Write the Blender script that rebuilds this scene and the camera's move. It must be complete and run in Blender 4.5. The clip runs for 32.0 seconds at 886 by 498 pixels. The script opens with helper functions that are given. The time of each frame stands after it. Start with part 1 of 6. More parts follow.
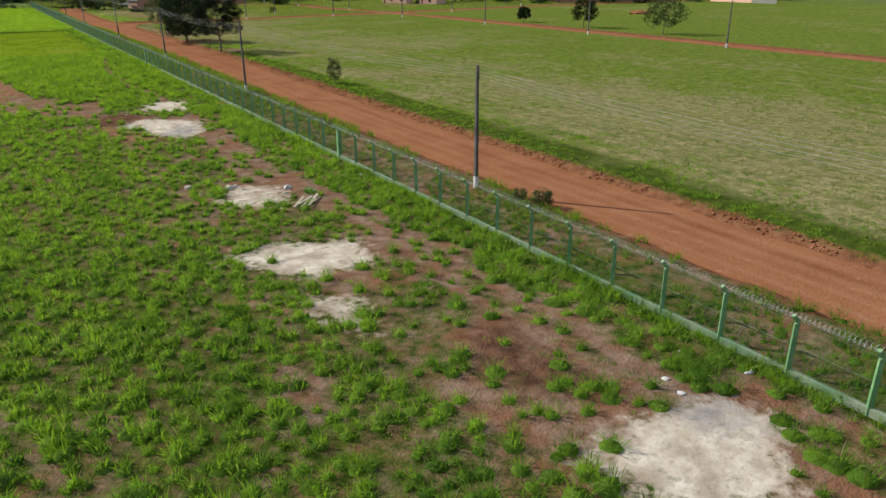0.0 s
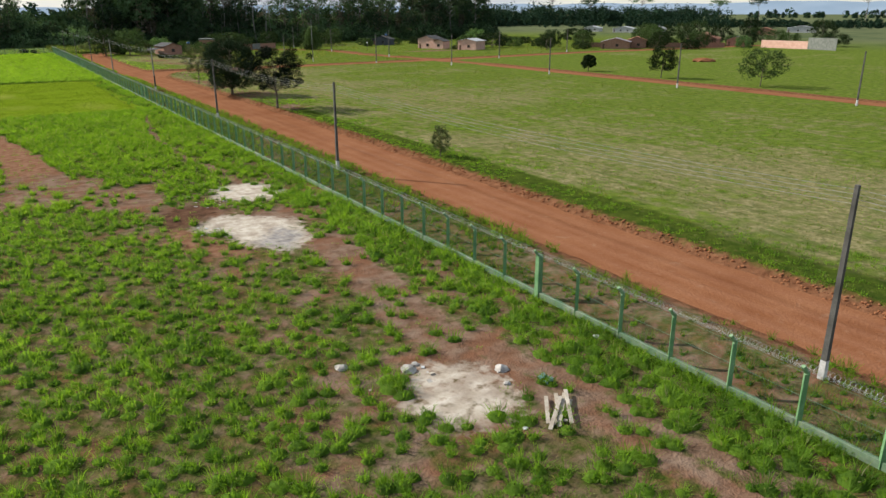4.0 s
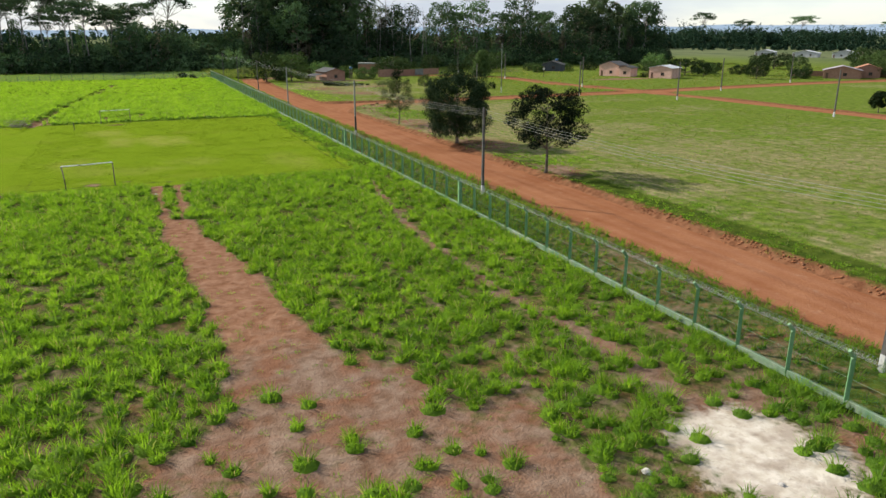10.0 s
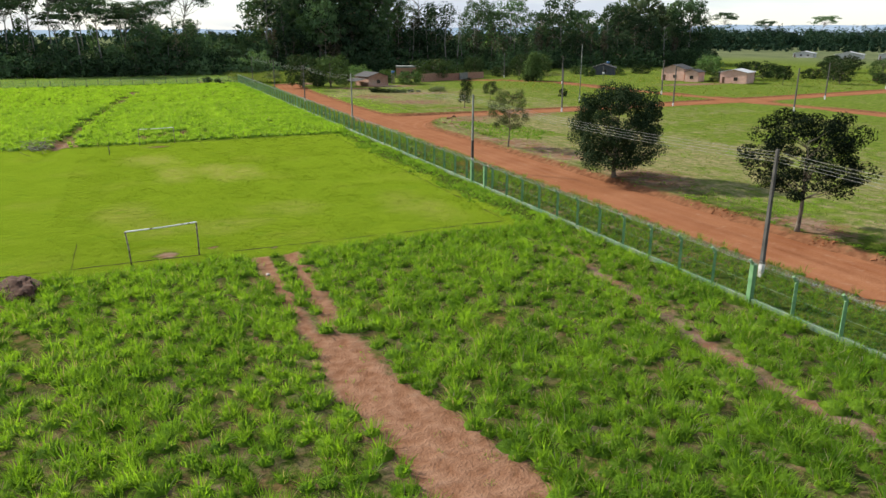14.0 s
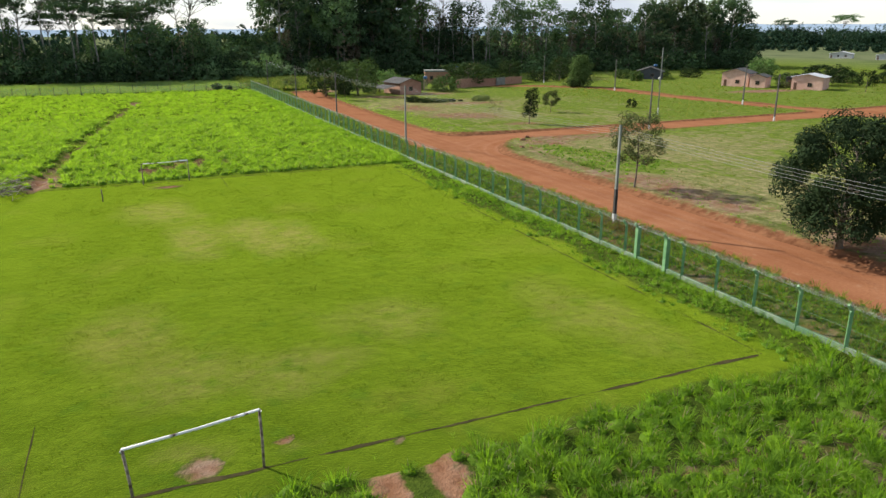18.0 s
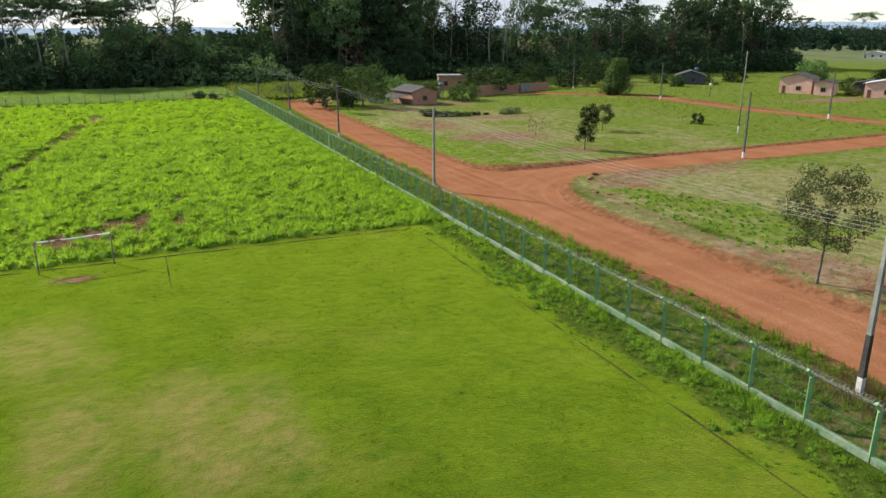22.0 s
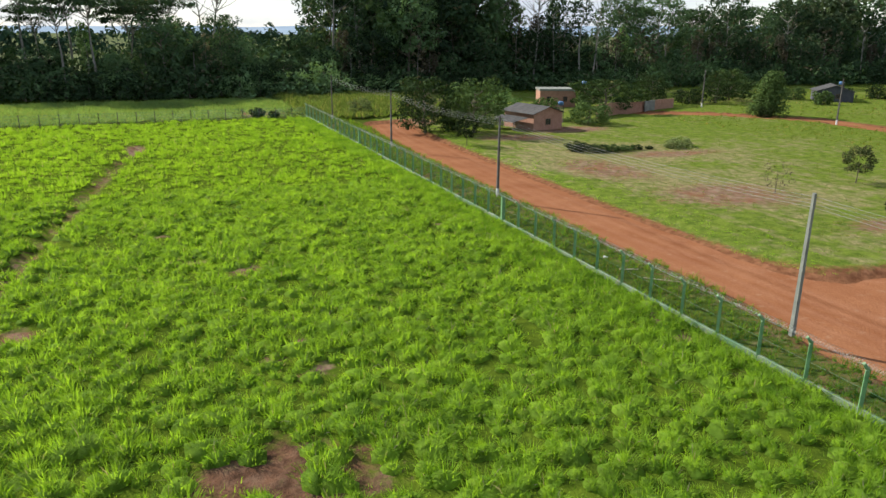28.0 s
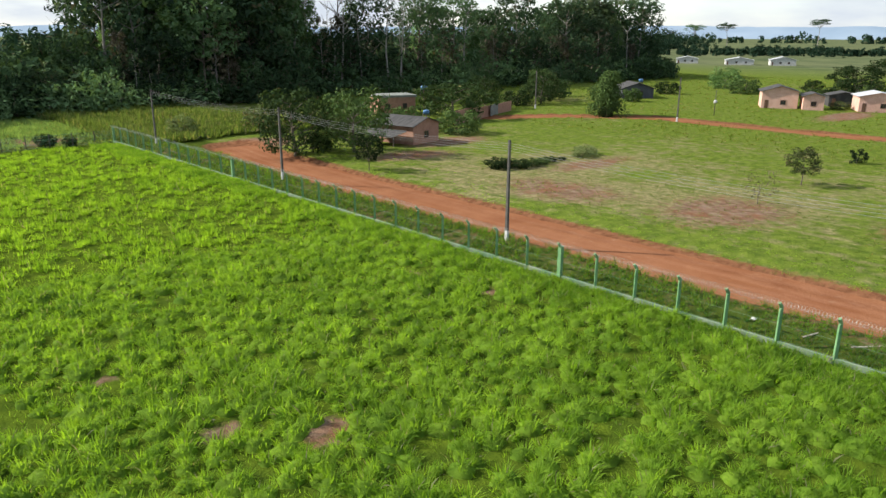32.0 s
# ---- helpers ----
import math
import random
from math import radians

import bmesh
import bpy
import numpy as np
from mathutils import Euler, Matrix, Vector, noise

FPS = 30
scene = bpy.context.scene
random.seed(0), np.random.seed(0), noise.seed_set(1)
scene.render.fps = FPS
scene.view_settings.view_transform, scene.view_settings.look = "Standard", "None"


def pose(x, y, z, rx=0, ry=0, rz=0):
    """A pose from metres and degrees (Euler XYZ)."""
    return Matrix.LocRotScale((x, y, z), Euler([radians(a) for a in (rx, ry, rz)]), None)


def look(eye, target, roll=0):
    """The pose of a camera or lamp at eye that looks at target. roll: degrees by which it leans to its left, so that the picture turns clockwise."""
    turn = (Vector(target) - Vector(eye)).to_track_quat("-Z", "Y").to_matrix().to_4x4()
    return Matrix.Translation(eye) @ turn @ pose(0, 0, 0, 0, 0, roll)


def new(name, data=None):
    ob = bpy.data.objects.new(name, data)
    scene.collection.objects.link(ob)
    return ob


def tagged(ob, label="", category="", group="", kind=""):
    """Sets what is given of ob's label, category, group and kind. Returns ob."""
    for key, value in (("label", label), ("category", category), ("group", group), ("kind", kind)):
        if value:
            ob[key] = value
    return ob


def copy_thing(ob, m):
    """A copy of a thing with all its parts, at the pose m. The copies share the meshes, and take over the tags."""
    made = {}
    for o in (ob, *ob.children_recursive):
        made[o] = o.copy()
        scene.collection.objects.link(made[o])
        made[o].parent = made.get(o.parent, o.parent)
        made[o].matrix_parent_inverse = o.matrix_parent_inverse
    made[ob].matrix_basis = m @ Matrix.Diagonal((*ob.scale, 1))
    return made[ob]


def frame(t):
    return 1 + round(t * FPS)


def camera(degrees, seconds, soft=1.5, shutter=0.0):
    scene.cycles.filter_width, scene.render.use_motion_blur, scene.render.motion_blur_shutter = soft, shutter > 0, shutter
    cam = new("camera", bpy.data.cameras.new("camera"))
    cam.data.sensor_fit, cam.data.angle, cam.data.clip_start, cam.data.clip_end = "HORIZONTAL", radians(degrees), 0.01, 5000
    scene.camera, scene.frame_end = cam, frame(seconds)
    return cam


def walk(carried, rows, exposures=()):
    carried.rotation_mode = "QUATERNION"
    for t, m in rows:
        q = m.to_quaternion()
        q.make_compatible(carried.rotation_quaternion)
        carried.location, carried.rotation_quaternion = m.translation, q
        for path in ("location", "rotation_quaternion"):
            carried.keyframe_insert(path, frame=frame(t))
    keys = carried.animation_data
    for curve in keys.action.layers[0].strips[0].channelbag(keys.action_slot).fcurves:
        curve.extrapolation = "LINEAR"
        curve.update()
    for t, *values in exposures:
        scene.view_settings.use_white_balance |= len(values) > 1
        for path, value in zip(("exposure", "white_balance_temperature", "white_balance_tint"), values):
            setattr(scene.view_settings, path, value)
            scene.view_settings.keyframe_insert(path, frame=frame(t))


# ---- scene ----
cam = camera(64.0, 32.0)
METRES, EYE, TILT, LEAN, TURN = 235.3, 15.01, 0.159, 0.104, -32.74
ROWS = [
    (0.0, 0.0, 0.0, 0.0, -0.03, -21.79, 0.08),
    (0.5, -0.0064, 0.0092, 0.0002, 0.14, -21.79, 0.04),
    (1.0, -0.0131, 0.0192, 0.0003, 0.66, -21.79, 0.01),
    (1.5, -0.0201, 0.0298, 0.0004, 0.69, -21.86, -0.01),
    (2.0, -0.0274, 0.0411, 0.0006, 0.67, -21.81, -0.03),
    (2.5, -0.035, 0.0529, 0.0007, 0.65, -21.51, -0.04),
    (4.5, -0.0671, 0.1035, 0.0017, 0.53, -17.8, 0.12),
    (5.0, -0.0757, 0.1167, 0.0017, 1.59, -17.13, 0.12),
    (5.5, -0.0841, 0.1304, 0.0016, 7.38, -17.11, 0.11),
    (6.0, -0.0923, 0.1441, 0.0015, 9.74, -17.12, 0.13),
    (6.5, -0.1011, 0.157, 0.0017, 9.72, -17.14, 0.12),
    (7.0, -0.1104, 0.1699, 0.0019, 9.7, -17.15, 0.1),
    (7.5, -0.12, 0.1828, 0.002, 9.66, -17.17, 0.08),
    (8.0, -0.1299, 0.1955, 0.0021, 9.64, -17.16, 0.05),
    (8.5, -0.1402, 0.208, 0.0022, 9.6, -17.16, 0.04),
    (9.0, -0.1507, 0.2204, 0.0024, 9.6, -17.15, -0.02),
    (9.5, -0.1614, 0.2325, 0.0025, 9.57, -17.14, -0.01),
    (10.0, -0.1724, 0.2446, 0.0026, 9.56, -17.11, -0.04),
    (10.5, -0.1835, 0.2567, 0.0026, 9.54, -17.12, -0.04),
    (11.0, -0.1947, 0.2684, 0.0027, 9.53, -17.11, -0.06),
    (11.5, -0.2059, 0.2799, 0.0027, 9.51, -17.11, -0.06),
    (12.0, -0.2174, 0.2913, 0.0027, 9.5, -17.11, -0.06),
    (12.5, -0.2288, 0.3027, 0.0027, 9.48, -17.11, -0.07),
    (13.0, -0.2402, 0.314, 0.0028, 9.47, -17.12, -0.08),
    (13.5, -0.2517, 0.3253, 0.0028, 9.45, -17.11, -0.08),
    (14.0, -0.2632, 0.3366, 0.0028, 9.44, -17.1, -0.08),
    (14.5, -0.2745, 0.348, 0.0028, 9.43, -17.09, -0.07),
    (16.5, -0.3097, 0.398, 0.0036, 9.44, -17.1, -0.06),
    (17.0, -0.3167, 0.4121, 0.0036, 9.45, -17.1, -0.01),
    (17.5, -0.3232, 0.4265, 0.0038, 9.44, -17.13, 0.0),
    (18.0, -0.3293, 0.4411, 0.0041, 9.44, -17.15, -0.01),
    (18.5, -0.335, 0.456, 0.0041, 9.43, -17.18, 0.0),
    (19.0, -0.3403, 0.4709, 0.0044, 9.43, -17.2, 0.01),
    (19.5, -0.3456, 0.4863, 0.0047, 9.43, -17.21, 0.03),
    (20.0, -0.3507, 0.5021, 0.0047, 9.43, -17.22, 0.04),
    (20.5, -0.3554, 0.5179, 0.0049, 9.44, -17.24, 0.05),
    (21.0, -0.36, 0.5333, 0.005, 9.45, -17.27, 0.02),
    (21.5, -0.3647, 0.5489, 0.0051, 9.47, -17.28, 0.03),
    (22.0, -0.3694, 0.5644, 0.0053, 9.48, -17.29, 0.03),
    (22.5, -0.3742, 0.5799, 0.0055, 9.49, -17.3, 0.0),
    (23.0, -0.3797, 0.595, 0.0058, 9.5, -17.32, -0.03),
    (23.5, -0.3861, 0.6099, 0.0061, 9.52, -17.32, -0.1),
    (24.0, -0.3939, 0.6237, 0.0063, 9.56, -17.33, -0.15),
    (24.5, -0.4029, 0.6368, 0.0065, 11.26, -17.31, -0.21),
    (25.0, -0.4127, 0.6492, 0.0067, 13.13, -17.3, -0.25),
    (25.5, -0.4232, 0.6605, 0.0068, 13.55, -17.28, -0.3),
    (26.0, -0.4344, 0.6712, 0.0069, 13.58, -17.28, -0.32),
    (26.5, -0.4461, 0.6813, 0.007, 13.6, -17.26, -0.36),
    (28.5, -0.4963, 0.7188, 0.0071, 9.37, -17.18, -0.49),
    (29.0, -0.51, 0.7279, 0.0071, 8.02, -17.14, -0.5),
    (29.5, -0.5233, 0.7372, 0.007, 7.0, -17.13, -0.48),
    (30.0, -0.5364, 0.7466, 0.0069, 5.4, -17.1, -0.47),
    (30.5, -0.549, 0.7563, 0.0068, 2.97, -17.08, -0.45),
    (31.0, -0.5614, 0.7663, 0.0068, -0.21, -17.06, -0.47),
    (31.5, -0.5734, 0.7762, 0.0066, -4.35, -17.04, -0.43),
    (32.0, -0.5848, 0.7865, 0.0066, -10.21, -17.01, -0.35),
]
EXPOSURES = [(0.0, 0.40), (4.5, 0.50), (9.0, 0.66), (14.0, 0.82), (26.0, 0.82), (32.0, 0.86)]
walk(cam, [(t, pose(0, 0, EYE, TILT, LEAN, TURN) @ pose(METRES * x, METRES * y, METRES * z, 90 + pitch, roll, yaw)) for t, x, y, z, yaw, pitch, roll in ROWS], exposures=EXPOSURES)

# ---- world, sun, exposure ----
SUN_AZ, SUN_EL = -37.0, 33.5      # degrees right of +y, degrees up
world = bpy.data.worlds.new("sky")
scene.world = world
world.use_nodes = True
wn, wl = world.node_tree.nodes, world.node_tree.links
wn.clear()
w_out, w_bg = wn.new("ShaderNodeOutputWorld"), wn.new("ShaderNodeBackground")
w_sky, w_co, w_map = wn.new("ShaderNodeTexSky"), wn.new("ShaderNodeTexCoord"), wn.new("ShaderNodeMapping")
w_noise, w_ramp, w_mix = wn.new("ShaderNodeTexNoise"), wn.new("ShaderNodeValToRGB"), wn.new("ShaderNodeMix")
w_sky.sky_type, w_sky.sun_disc = "NISHITA", False
w_sky.sun_elevation, w_sky.sun_rotation = radians(SUN_EL), radians(SUN_AZ)
w_sky.air_density, w_sky.dust_density = 1.0, 0.25
w_map.inputs["Scale"].default_value = (2.2, 2.2, 9.0)
w_noise.inputs["Scale"].default_value, w_noise.inputs["Detail"].default_value = 1.6, 7.0
w_ramp.color_ramp.elements[0].position, w_ramp.color_ramp.elements[1].position = 0.36, 0.62
w_ramp.color_ramp.elements[0].color = (0.60, 0.60, 0.60, 1)
w_sep, w_low, w_mul = wn.new("ShaderNodeSeparateXYZ"), wn.new("ShaderNodeMapRange"), wn.new("ShaderNodeMath")
for i, v in zip((1, 2, 3, 4), (0.05, 0.5, 1.0, 0.75)):
    w_low.inputs[i].default_value = v
w_mul.operation = "MULTIPLY"
w_mix.data_type = "RGBA"
w_mix.inputs["B"].default_value = (2.65, 2.9, 3.25, 1)
w_bg.inputs["Strength"].default_value = 0.15
wl.new(w_co.outputs["Generated"], w_map.inputs["Vector"])
wl.new(w_co.outputs["Generated"], w_sep.inputs[0])
wl.new(w_sep.outputs["Z"], w_low.inputs[0])
wl.new(w_map.outputs["Vector"], w_noise.inputs["Vector"])
wl.new(w_noise.outputs["Fac"], w_ramp.inputs["Fac"])
wl.new(w_ramp.outputs["Color"], w_mul.inputs[0])
wl.new(w_low.outputs[0], w_mul.inputs[1])
wl.new(w_mul.outputs[0], w_mix.inputs["Factor"])
wl.new(w_sky.outputs["Color"], w_mix.inputs["A"])
wl.new(w_mix.outputs["Result"], w_bg.inputs["Color"])
wl.new(w_bg.outputs["Background"], w_out.inputs["Surface"])

sun = new("sun", bpy.data.lights.new("sun", "SUN"))
sun.data.energy, sun.data.angle, sun.data.color = 5.0, radians(0.55), (1.0, 0.94, 0.84)
az, el = radians(SUN_AZ), radians(SUN_EL)
SUN_DIR = Vector((math.sin(az) * math.cos(el), math.cos(az) * math.cos(el), math.sin(el)))
sun.matrix_world = look(SUN_DIR * 300, (0, 0, 0))


# ---- materials ----
class Mat:
    """A small node builder round one Principled material."""

    def __init__(self, name, rough=0.8, metal=0.0, spec=0.3):
        self.m = bpy.data.materials.new(name)
        self.m.use_nodes = True
        self.t = self.m.node_tree
        self.p = self.t.nodes["Principled BSDF"]
        self.out = self.t.nodes["Material Output"]
        self.p.inputs["Roughness"].default_value = rough
        self.p.inputs["Metallic"].default_value = metal
        self.p.inputs["Specular IOR Level"].default_value = spec
        self.pos = self.node("ShaderNodeNewGeometry").outputs["Position"]
        self.obj = self.node("ShaderNodeTexCoord").outputs["Object"]

    def node(self, kind):
        return self.t.nodes.new(kind)

    def link(self, a, b):
        self.t.links.new(a, b)

    def noise(self, scale, detail=4.0, vec=None, stretch=None, lo=0.35, hi=0.65, rough=0.55):
        vec = vec or self.pos
        if stretch:
            mp = self.node("ShaderNodeMapping")
            mp.inputs["Scale"].default_value = stretch
            self.link(vec, mp.inputs["Vector"])
            vec = mp.outputs["Vector"]
        n = self.node("ShaderNodeTexNoise")
        n.inputs["Scale"].default_value, n.inputs["Detail"].default_value = scale, detail
        n.inputs["Roughness"].default_value = rough
        self.link(vec, n.inputs["Vector"])
        return self.remap(n.outputs["Fac"], lo, hi)

    def remap(self, v, lo, hi, a=0.0, b=1.0):
        r = self.node("ShaderNodeMapRange")
        for i, x in zip((1, 2, 3, 4), (lo, hi, a, b)):
            r.inputs[i].default_value = x
        self.link(v, r.inputs[0])
        return r.outputs[0]

    def math(self, op, a, b):
        n = self.node("ShaderNodeMath")
        n.operation = op
        for i, v in enumerate((a, b)):
            if isinstance(v, (int, float)):
                n.inputs[i].default_value = v
            else:
                self.link(v, n.inputs[i])
        return n.outputs[0]

    def mix(self, f, a, b):
        n = self.node("ShaderNodeMix")
        n.data_type = "RGBA"
        for key, v in (("Factor", f), ("A", a), ("B", b)):
            if isinstance(v, tuple):
                n.inputs[key].default_value = (*v, 1)
            elif isinstance(v, (int, float)):
                n.inputs[key].default_value = v
            else:
                self.link(v, n.inputs[key])
        return n.outputs["Result"]

    def attr(self, name):
        n = self.node("ShaderNodeAttribute")
        n.attribute_name = name
        return n.outputs["Fac"]

    def rand(self):
        return self.node("ShaderNodeObjectInfo").outputs["Random"]

    def island(self):
        return self.node("ShaderNodeNewGeometry").outputs["Random Per Island"]

    def color(self, c):
        self.link(c, self.p.inputs["Base Color"])
        return self

    def bump(self, h, strength=0.3, dist=0.02):
        b = self.node("ShaderNodeBump")
        b.inputs["Strength"].default_value, b.inputs["Distance"].default_value = strength, dist
        self.link(h, b.inputs["Height"])
        self.link(b.outputs["Normal"], self.p.inputs["Normal"])
        return self

    def leafy(self, c, share=0.4, tint=(1.0, 1.0, 0.5), front=1.0):
        """Light passes through thin leaves; front: how much of it the upper face throws back."""
        self.color(self.mix(1.0 - front, c, (0.0, 0.0, 0.0)))
        tr, mx = self.node("ShaderNodeBsdfTranslucent"), self.node("ShaderNodeMixShader")
        mul = self.node("ShaderNodeMix")
        mul.data_type, mul.blend_type = "RGBA", "MULTIPLY"
        mul.inputs["Factor"].default_value = 1.0
        self.link(c, mul.inputs["A"])
        mul.inputs["B"].default_value = (*tint, 1)
        self.link(mul.outputs["Result"], tr.inputs["Color"])
        mx.inputs[0].default_value = share
        self.link(self.p.outputs[0], mx.inputs[1])
        self.link(tr.outputs[0], mx.inputs[2])
        self.link(mx.outputs[0], self.out.inputs["Surface"])
        return self


def plain(name, a, b, scale=3.0, rough=0.7, metal=0.0, bump=0.15, fine=40.0, spec=0.3):
    k = Mat(name, rough, metal, spec)
    c = k.mix(k.noise(scale, 5), a, b)
    f = k.noise(fine, 3)
    c = k.mix(k.math("MULTIPLY", f, 0.35), c, tuple(x * 0.6 for x in a))
    k.color(c)
    if bump:
        k.bump(f, bump, 0.01)
    return k.m


def leaf_material(name, dark, light, dry, dry_share=0.06, share=0.26, scale=0.35):
    k = Mat(name, 0.8, spec=0.03)
    c = k.mix(k.island(), dark, light)
    c = k.mix(k.math("MULTIPLY", k.noise(scale, 3), 0.6), c, dark)
    c = k.mix(k.remap(k.island(), 1 - dry_share, 1 - dry_share + 0.01), c, dry)
    c = k.mix(k.remap(k.rand(), 0.55, 1.0, 0.0, 0.75), c, tuple(1.6 * x for x in light))
    c = k.mix(k.remap(k.rand(), 0.55, 0.0, 0.0, 0.85), c, tuple(0.45 * x for x in dark))
    k.leafy(c, share)
    return k.m


def grass_material(name, dark, light, dry, dry_share, scale=0.25, share=0.50):
    k = Mat(name, 0.7, spec=0.05)
    c = k.mix(k.math("ADD", k.math("MULTIPLY", k.noise(scale, 3), 0.5), k.math("MULTIPLY", k.noise(scale * 5, 3), 0.5)), dark, light)
    c = k.mix(k.math("MULTIPLY", k.island(), 0.32), c, light)
    c = k.mix(k.math("MULTIPLY", k.noise(1.1, 2, lo=0.5, hi=0.62), 0.5), c, tuple(0.55 * q for q in dark))
    c = k.mix(k.math("SUBTRACT", k.remap(k.island(), 1 - dry_share, 1 - dry_share + 0.01), k.attr("heart")), c, dry)
    k.bump(k.noise(16, 3), 0.7, 0.06)
    k.leafy(c, share, (1.0, 1.0, 0.35), 0.58)
    return k.m


def ground_material():
    k = Mat("meadow_soil", 1.0, spec=0.0)
    fine, mid = k.noise(9, 6), k.noise(1.3, 6)
    soil = k.mix(mid, (0.118, 0.068, 0.042), (0.192, 0.128, 0.090))
    soil = k.mix(k.math("MULTIPLY", k.noise(0.7, 7, lo=0.45, hi=0.72), 0.6), soil, (0.262, 0.194, 0.145))
    soil = k.mix(k.math("MULTIPLY", k.noise(0.42, 7, lo=0.46, hi=0.64), 0.7), soil, (0.165, 0.070, 0.036))
    soil = k.mix(k.math("MULTIPLY", k.noise(5, 8, lo=0.5, hi=0.8), 0.4), soil, (0.085, 0.042, 0.024))
    # unmown turf is coloured darker, standing in for shade between the tufts
    turf = k.mix(k.noise(0.9, 6), k.mix(k.attr("mown"), (0.030, 0.052, 0.008), (0.076, 0.116, 0.018)), k.mix(k.attr("mown"), (0.072, 0.100, 0.014), (0.148, 0.195, 0.030)))
    turf = k.mix(k.math("MULTIPLY", fine, 0.5), turf, (0.0288, 0.0384, 0.0077))
    # pasture floor, its green darkened to paint shade into the gaps between tussocks
    lush = k.mix(k.noise(0.8, 6), (0.040, 0.066, 0.008), (0.082, 0.120, 0.011))
    turf = k.mix(k.attr("lush"), turf, lush)
    dryt = k.mix(mid, (0.148, 0.136, 0.055), (0.272, 0.233, 0.120))
    dryt = k.mix(k.math("MULTIPLY", k.noise(4.5, 6, lo=0.42, hi=0.68), 0.75), dryt, (0.075, 0.082, 0.026))
    # combed rows of cut hay, along the field
    rows = k.noise(1.0, 4, stretch=(1.15, 0.045, 1.0), lo=0.40, hi=0.62)
    tufty = k.noise(1.5, 5, stretch=(1.0, 0.40, 1.0), lo=0.42, hi=0.60)
    dryt = k.mix(k.math("MULTIPLY", k.math("MULTIPLY", rows, tufty), 0.8), dryt, (0.070, 0.098, 0.022))
    sand = k.mix(mid, (0.37, 0.32, 0.25), (0.52, 0.47, 0.395))
    sand = k.mix(k.math("MULTIPLY", k.noise(0.9, 6, lo=0.44, hi=0.64), 0.75), sand, (0.24, 0.19, 0.145))
    sand = k.mix(k.math("MULTIPLY", k.noise(3.5, 6, lo=0.55, hi=0.75), 0.5), sand, (0.19, 0.15, 0.12))
    pitch = k.mix(k.noise(0.35, 7), (0.043, 0.069, 0.005), (0.069, 0.101, 0.008))
    pitch = k.mix(k.math("MULTIPLY", k.noise(0.11, 5, lo=0.55, hi=0.75), 0.55), pitch, (0.135, 0.112, 0.028))
    pitch = k.mix(k.math("MULTIPLY", k.attr("worn"), k.noise(0.8, 6, lo=0.2, hi=0.62)), pitch, (0.152, 0.112, 0.046))
    pitch = k.mix(k.math("MULTIPLY", k.noise(0.5, 5, lo=0.55, hi=0.68), 0.7), pitch, (0.030, 0.066, 0.007))
    pitch = k.mix(k.math("MULTIPLY", k.noise(14, 3), 0.3), pitch, (0.040, 0.070, 0.006))
    pitch = k.mix(k.math("MULTIPLY", k.noise(3.0, 5, lo=0.5, hi=0.7), 0.45), pitch, (0.038, 0.070, 0.006))
    edge = k.noise(1.8, 6, lo=0.2, hi=0.8)

    def cut(name, soft=0.22, amp=0.75):
        a = k.math("ADD", k.attr(name), k.math("MULTIPLY", k.math("SUBTRACT", edge, 0.5), amp))
        return k.remap(a, 0.5 - soft, 0.5 + soft)

    streak = k.math("SUBTRACT", k.noise(1.0, 5, stretch=(1.0, 0.07, 1.0), lo=0.25, hi=0.75), 0.5)
    speck = k.math("SUBTRACT", k.noise(0.55, 7, lo=0.25, hi=0.75), 0.5)
    dryf = k.math("ADD", k.attr("dry"), k.math("MULTIPLY", k.attr("mown"), k.math("ADD", k.math("MULTIPLY", streak, 0.75), k.math("MULTIPLY", speck, 1.35))))
    c = k.mix(k.remap(dryf, 0.15, 0.85), turf, dryt)
    # far plain: scrub green, greyed in the colour itself for distance haze
    scrub = k.mix(k.noise(0.05, 6), (0.052, 0.072, 0.036), (0.105, 0.125, 0.058))
    c = k.mix(k.attr("far"), c, k.mix(k.math("MULTIPLY", k.noise(0.012, 4), 0.6), scrub, (0.135, 0.145, 0.075)))
    c = k.mix(cut("bare"), c, soil)
    c = k.mix(cut("red", 0.25), c, k.mix(mid, (0.150, 0.072, 0.039), (0.235, 0.132, 0.082)))
    c = k.mix(cut("shoulder", 0.3), c, k.mix(mid, (0.108, 0.046, 0.023), (0.195, 0.092, 0.048)))
    c = k.mix(k.math("MULTIPLY", cut("sand", 0.26, 1.25), k.remap(k.attr("sand"), 0.03, 0.25)), c, sand)
    c = k.mix(cut("burnt", 0.3), c, k.mix(mid, (0.050, 0.028, 0.018), (0.125, 0.066, 0.040)))
    c = k.mix(cut("ash", 0.3), c, k.mix(k.noise(1.6, 6), (0.150, 0.138, 0.132), (0.300, 0.280, 0.262)))
    c = k.mix(k.remap(k.attr("pitch"), 0.45, 0.55), c, pitch)
    k.color(c)
    # the fuzz of short grass
    k.link(k.math("MULTIPLY", k.attr("pitch"), 0.55), k.p.inputs["Sheen Weight"])
    k.p.inputs["Sheen Roughness"].default_value = 0.4
    k.p.inputs["Sheen Tint"].default_value = (0.50, 0.68, 0.03, 1)
    k.bump(k.math("MULTIPLY", k.math("ADD", fine, k.math("MULTIPLY", mid, 2.0)), k.remap(k.math("ADD", k.attr("sand"), k.math("MULTIPLY", k.attr("pitch"), 0.5)), 0.2, 0.7, 1.0, 0.25)), 0.5, 0.06)
    return k.m


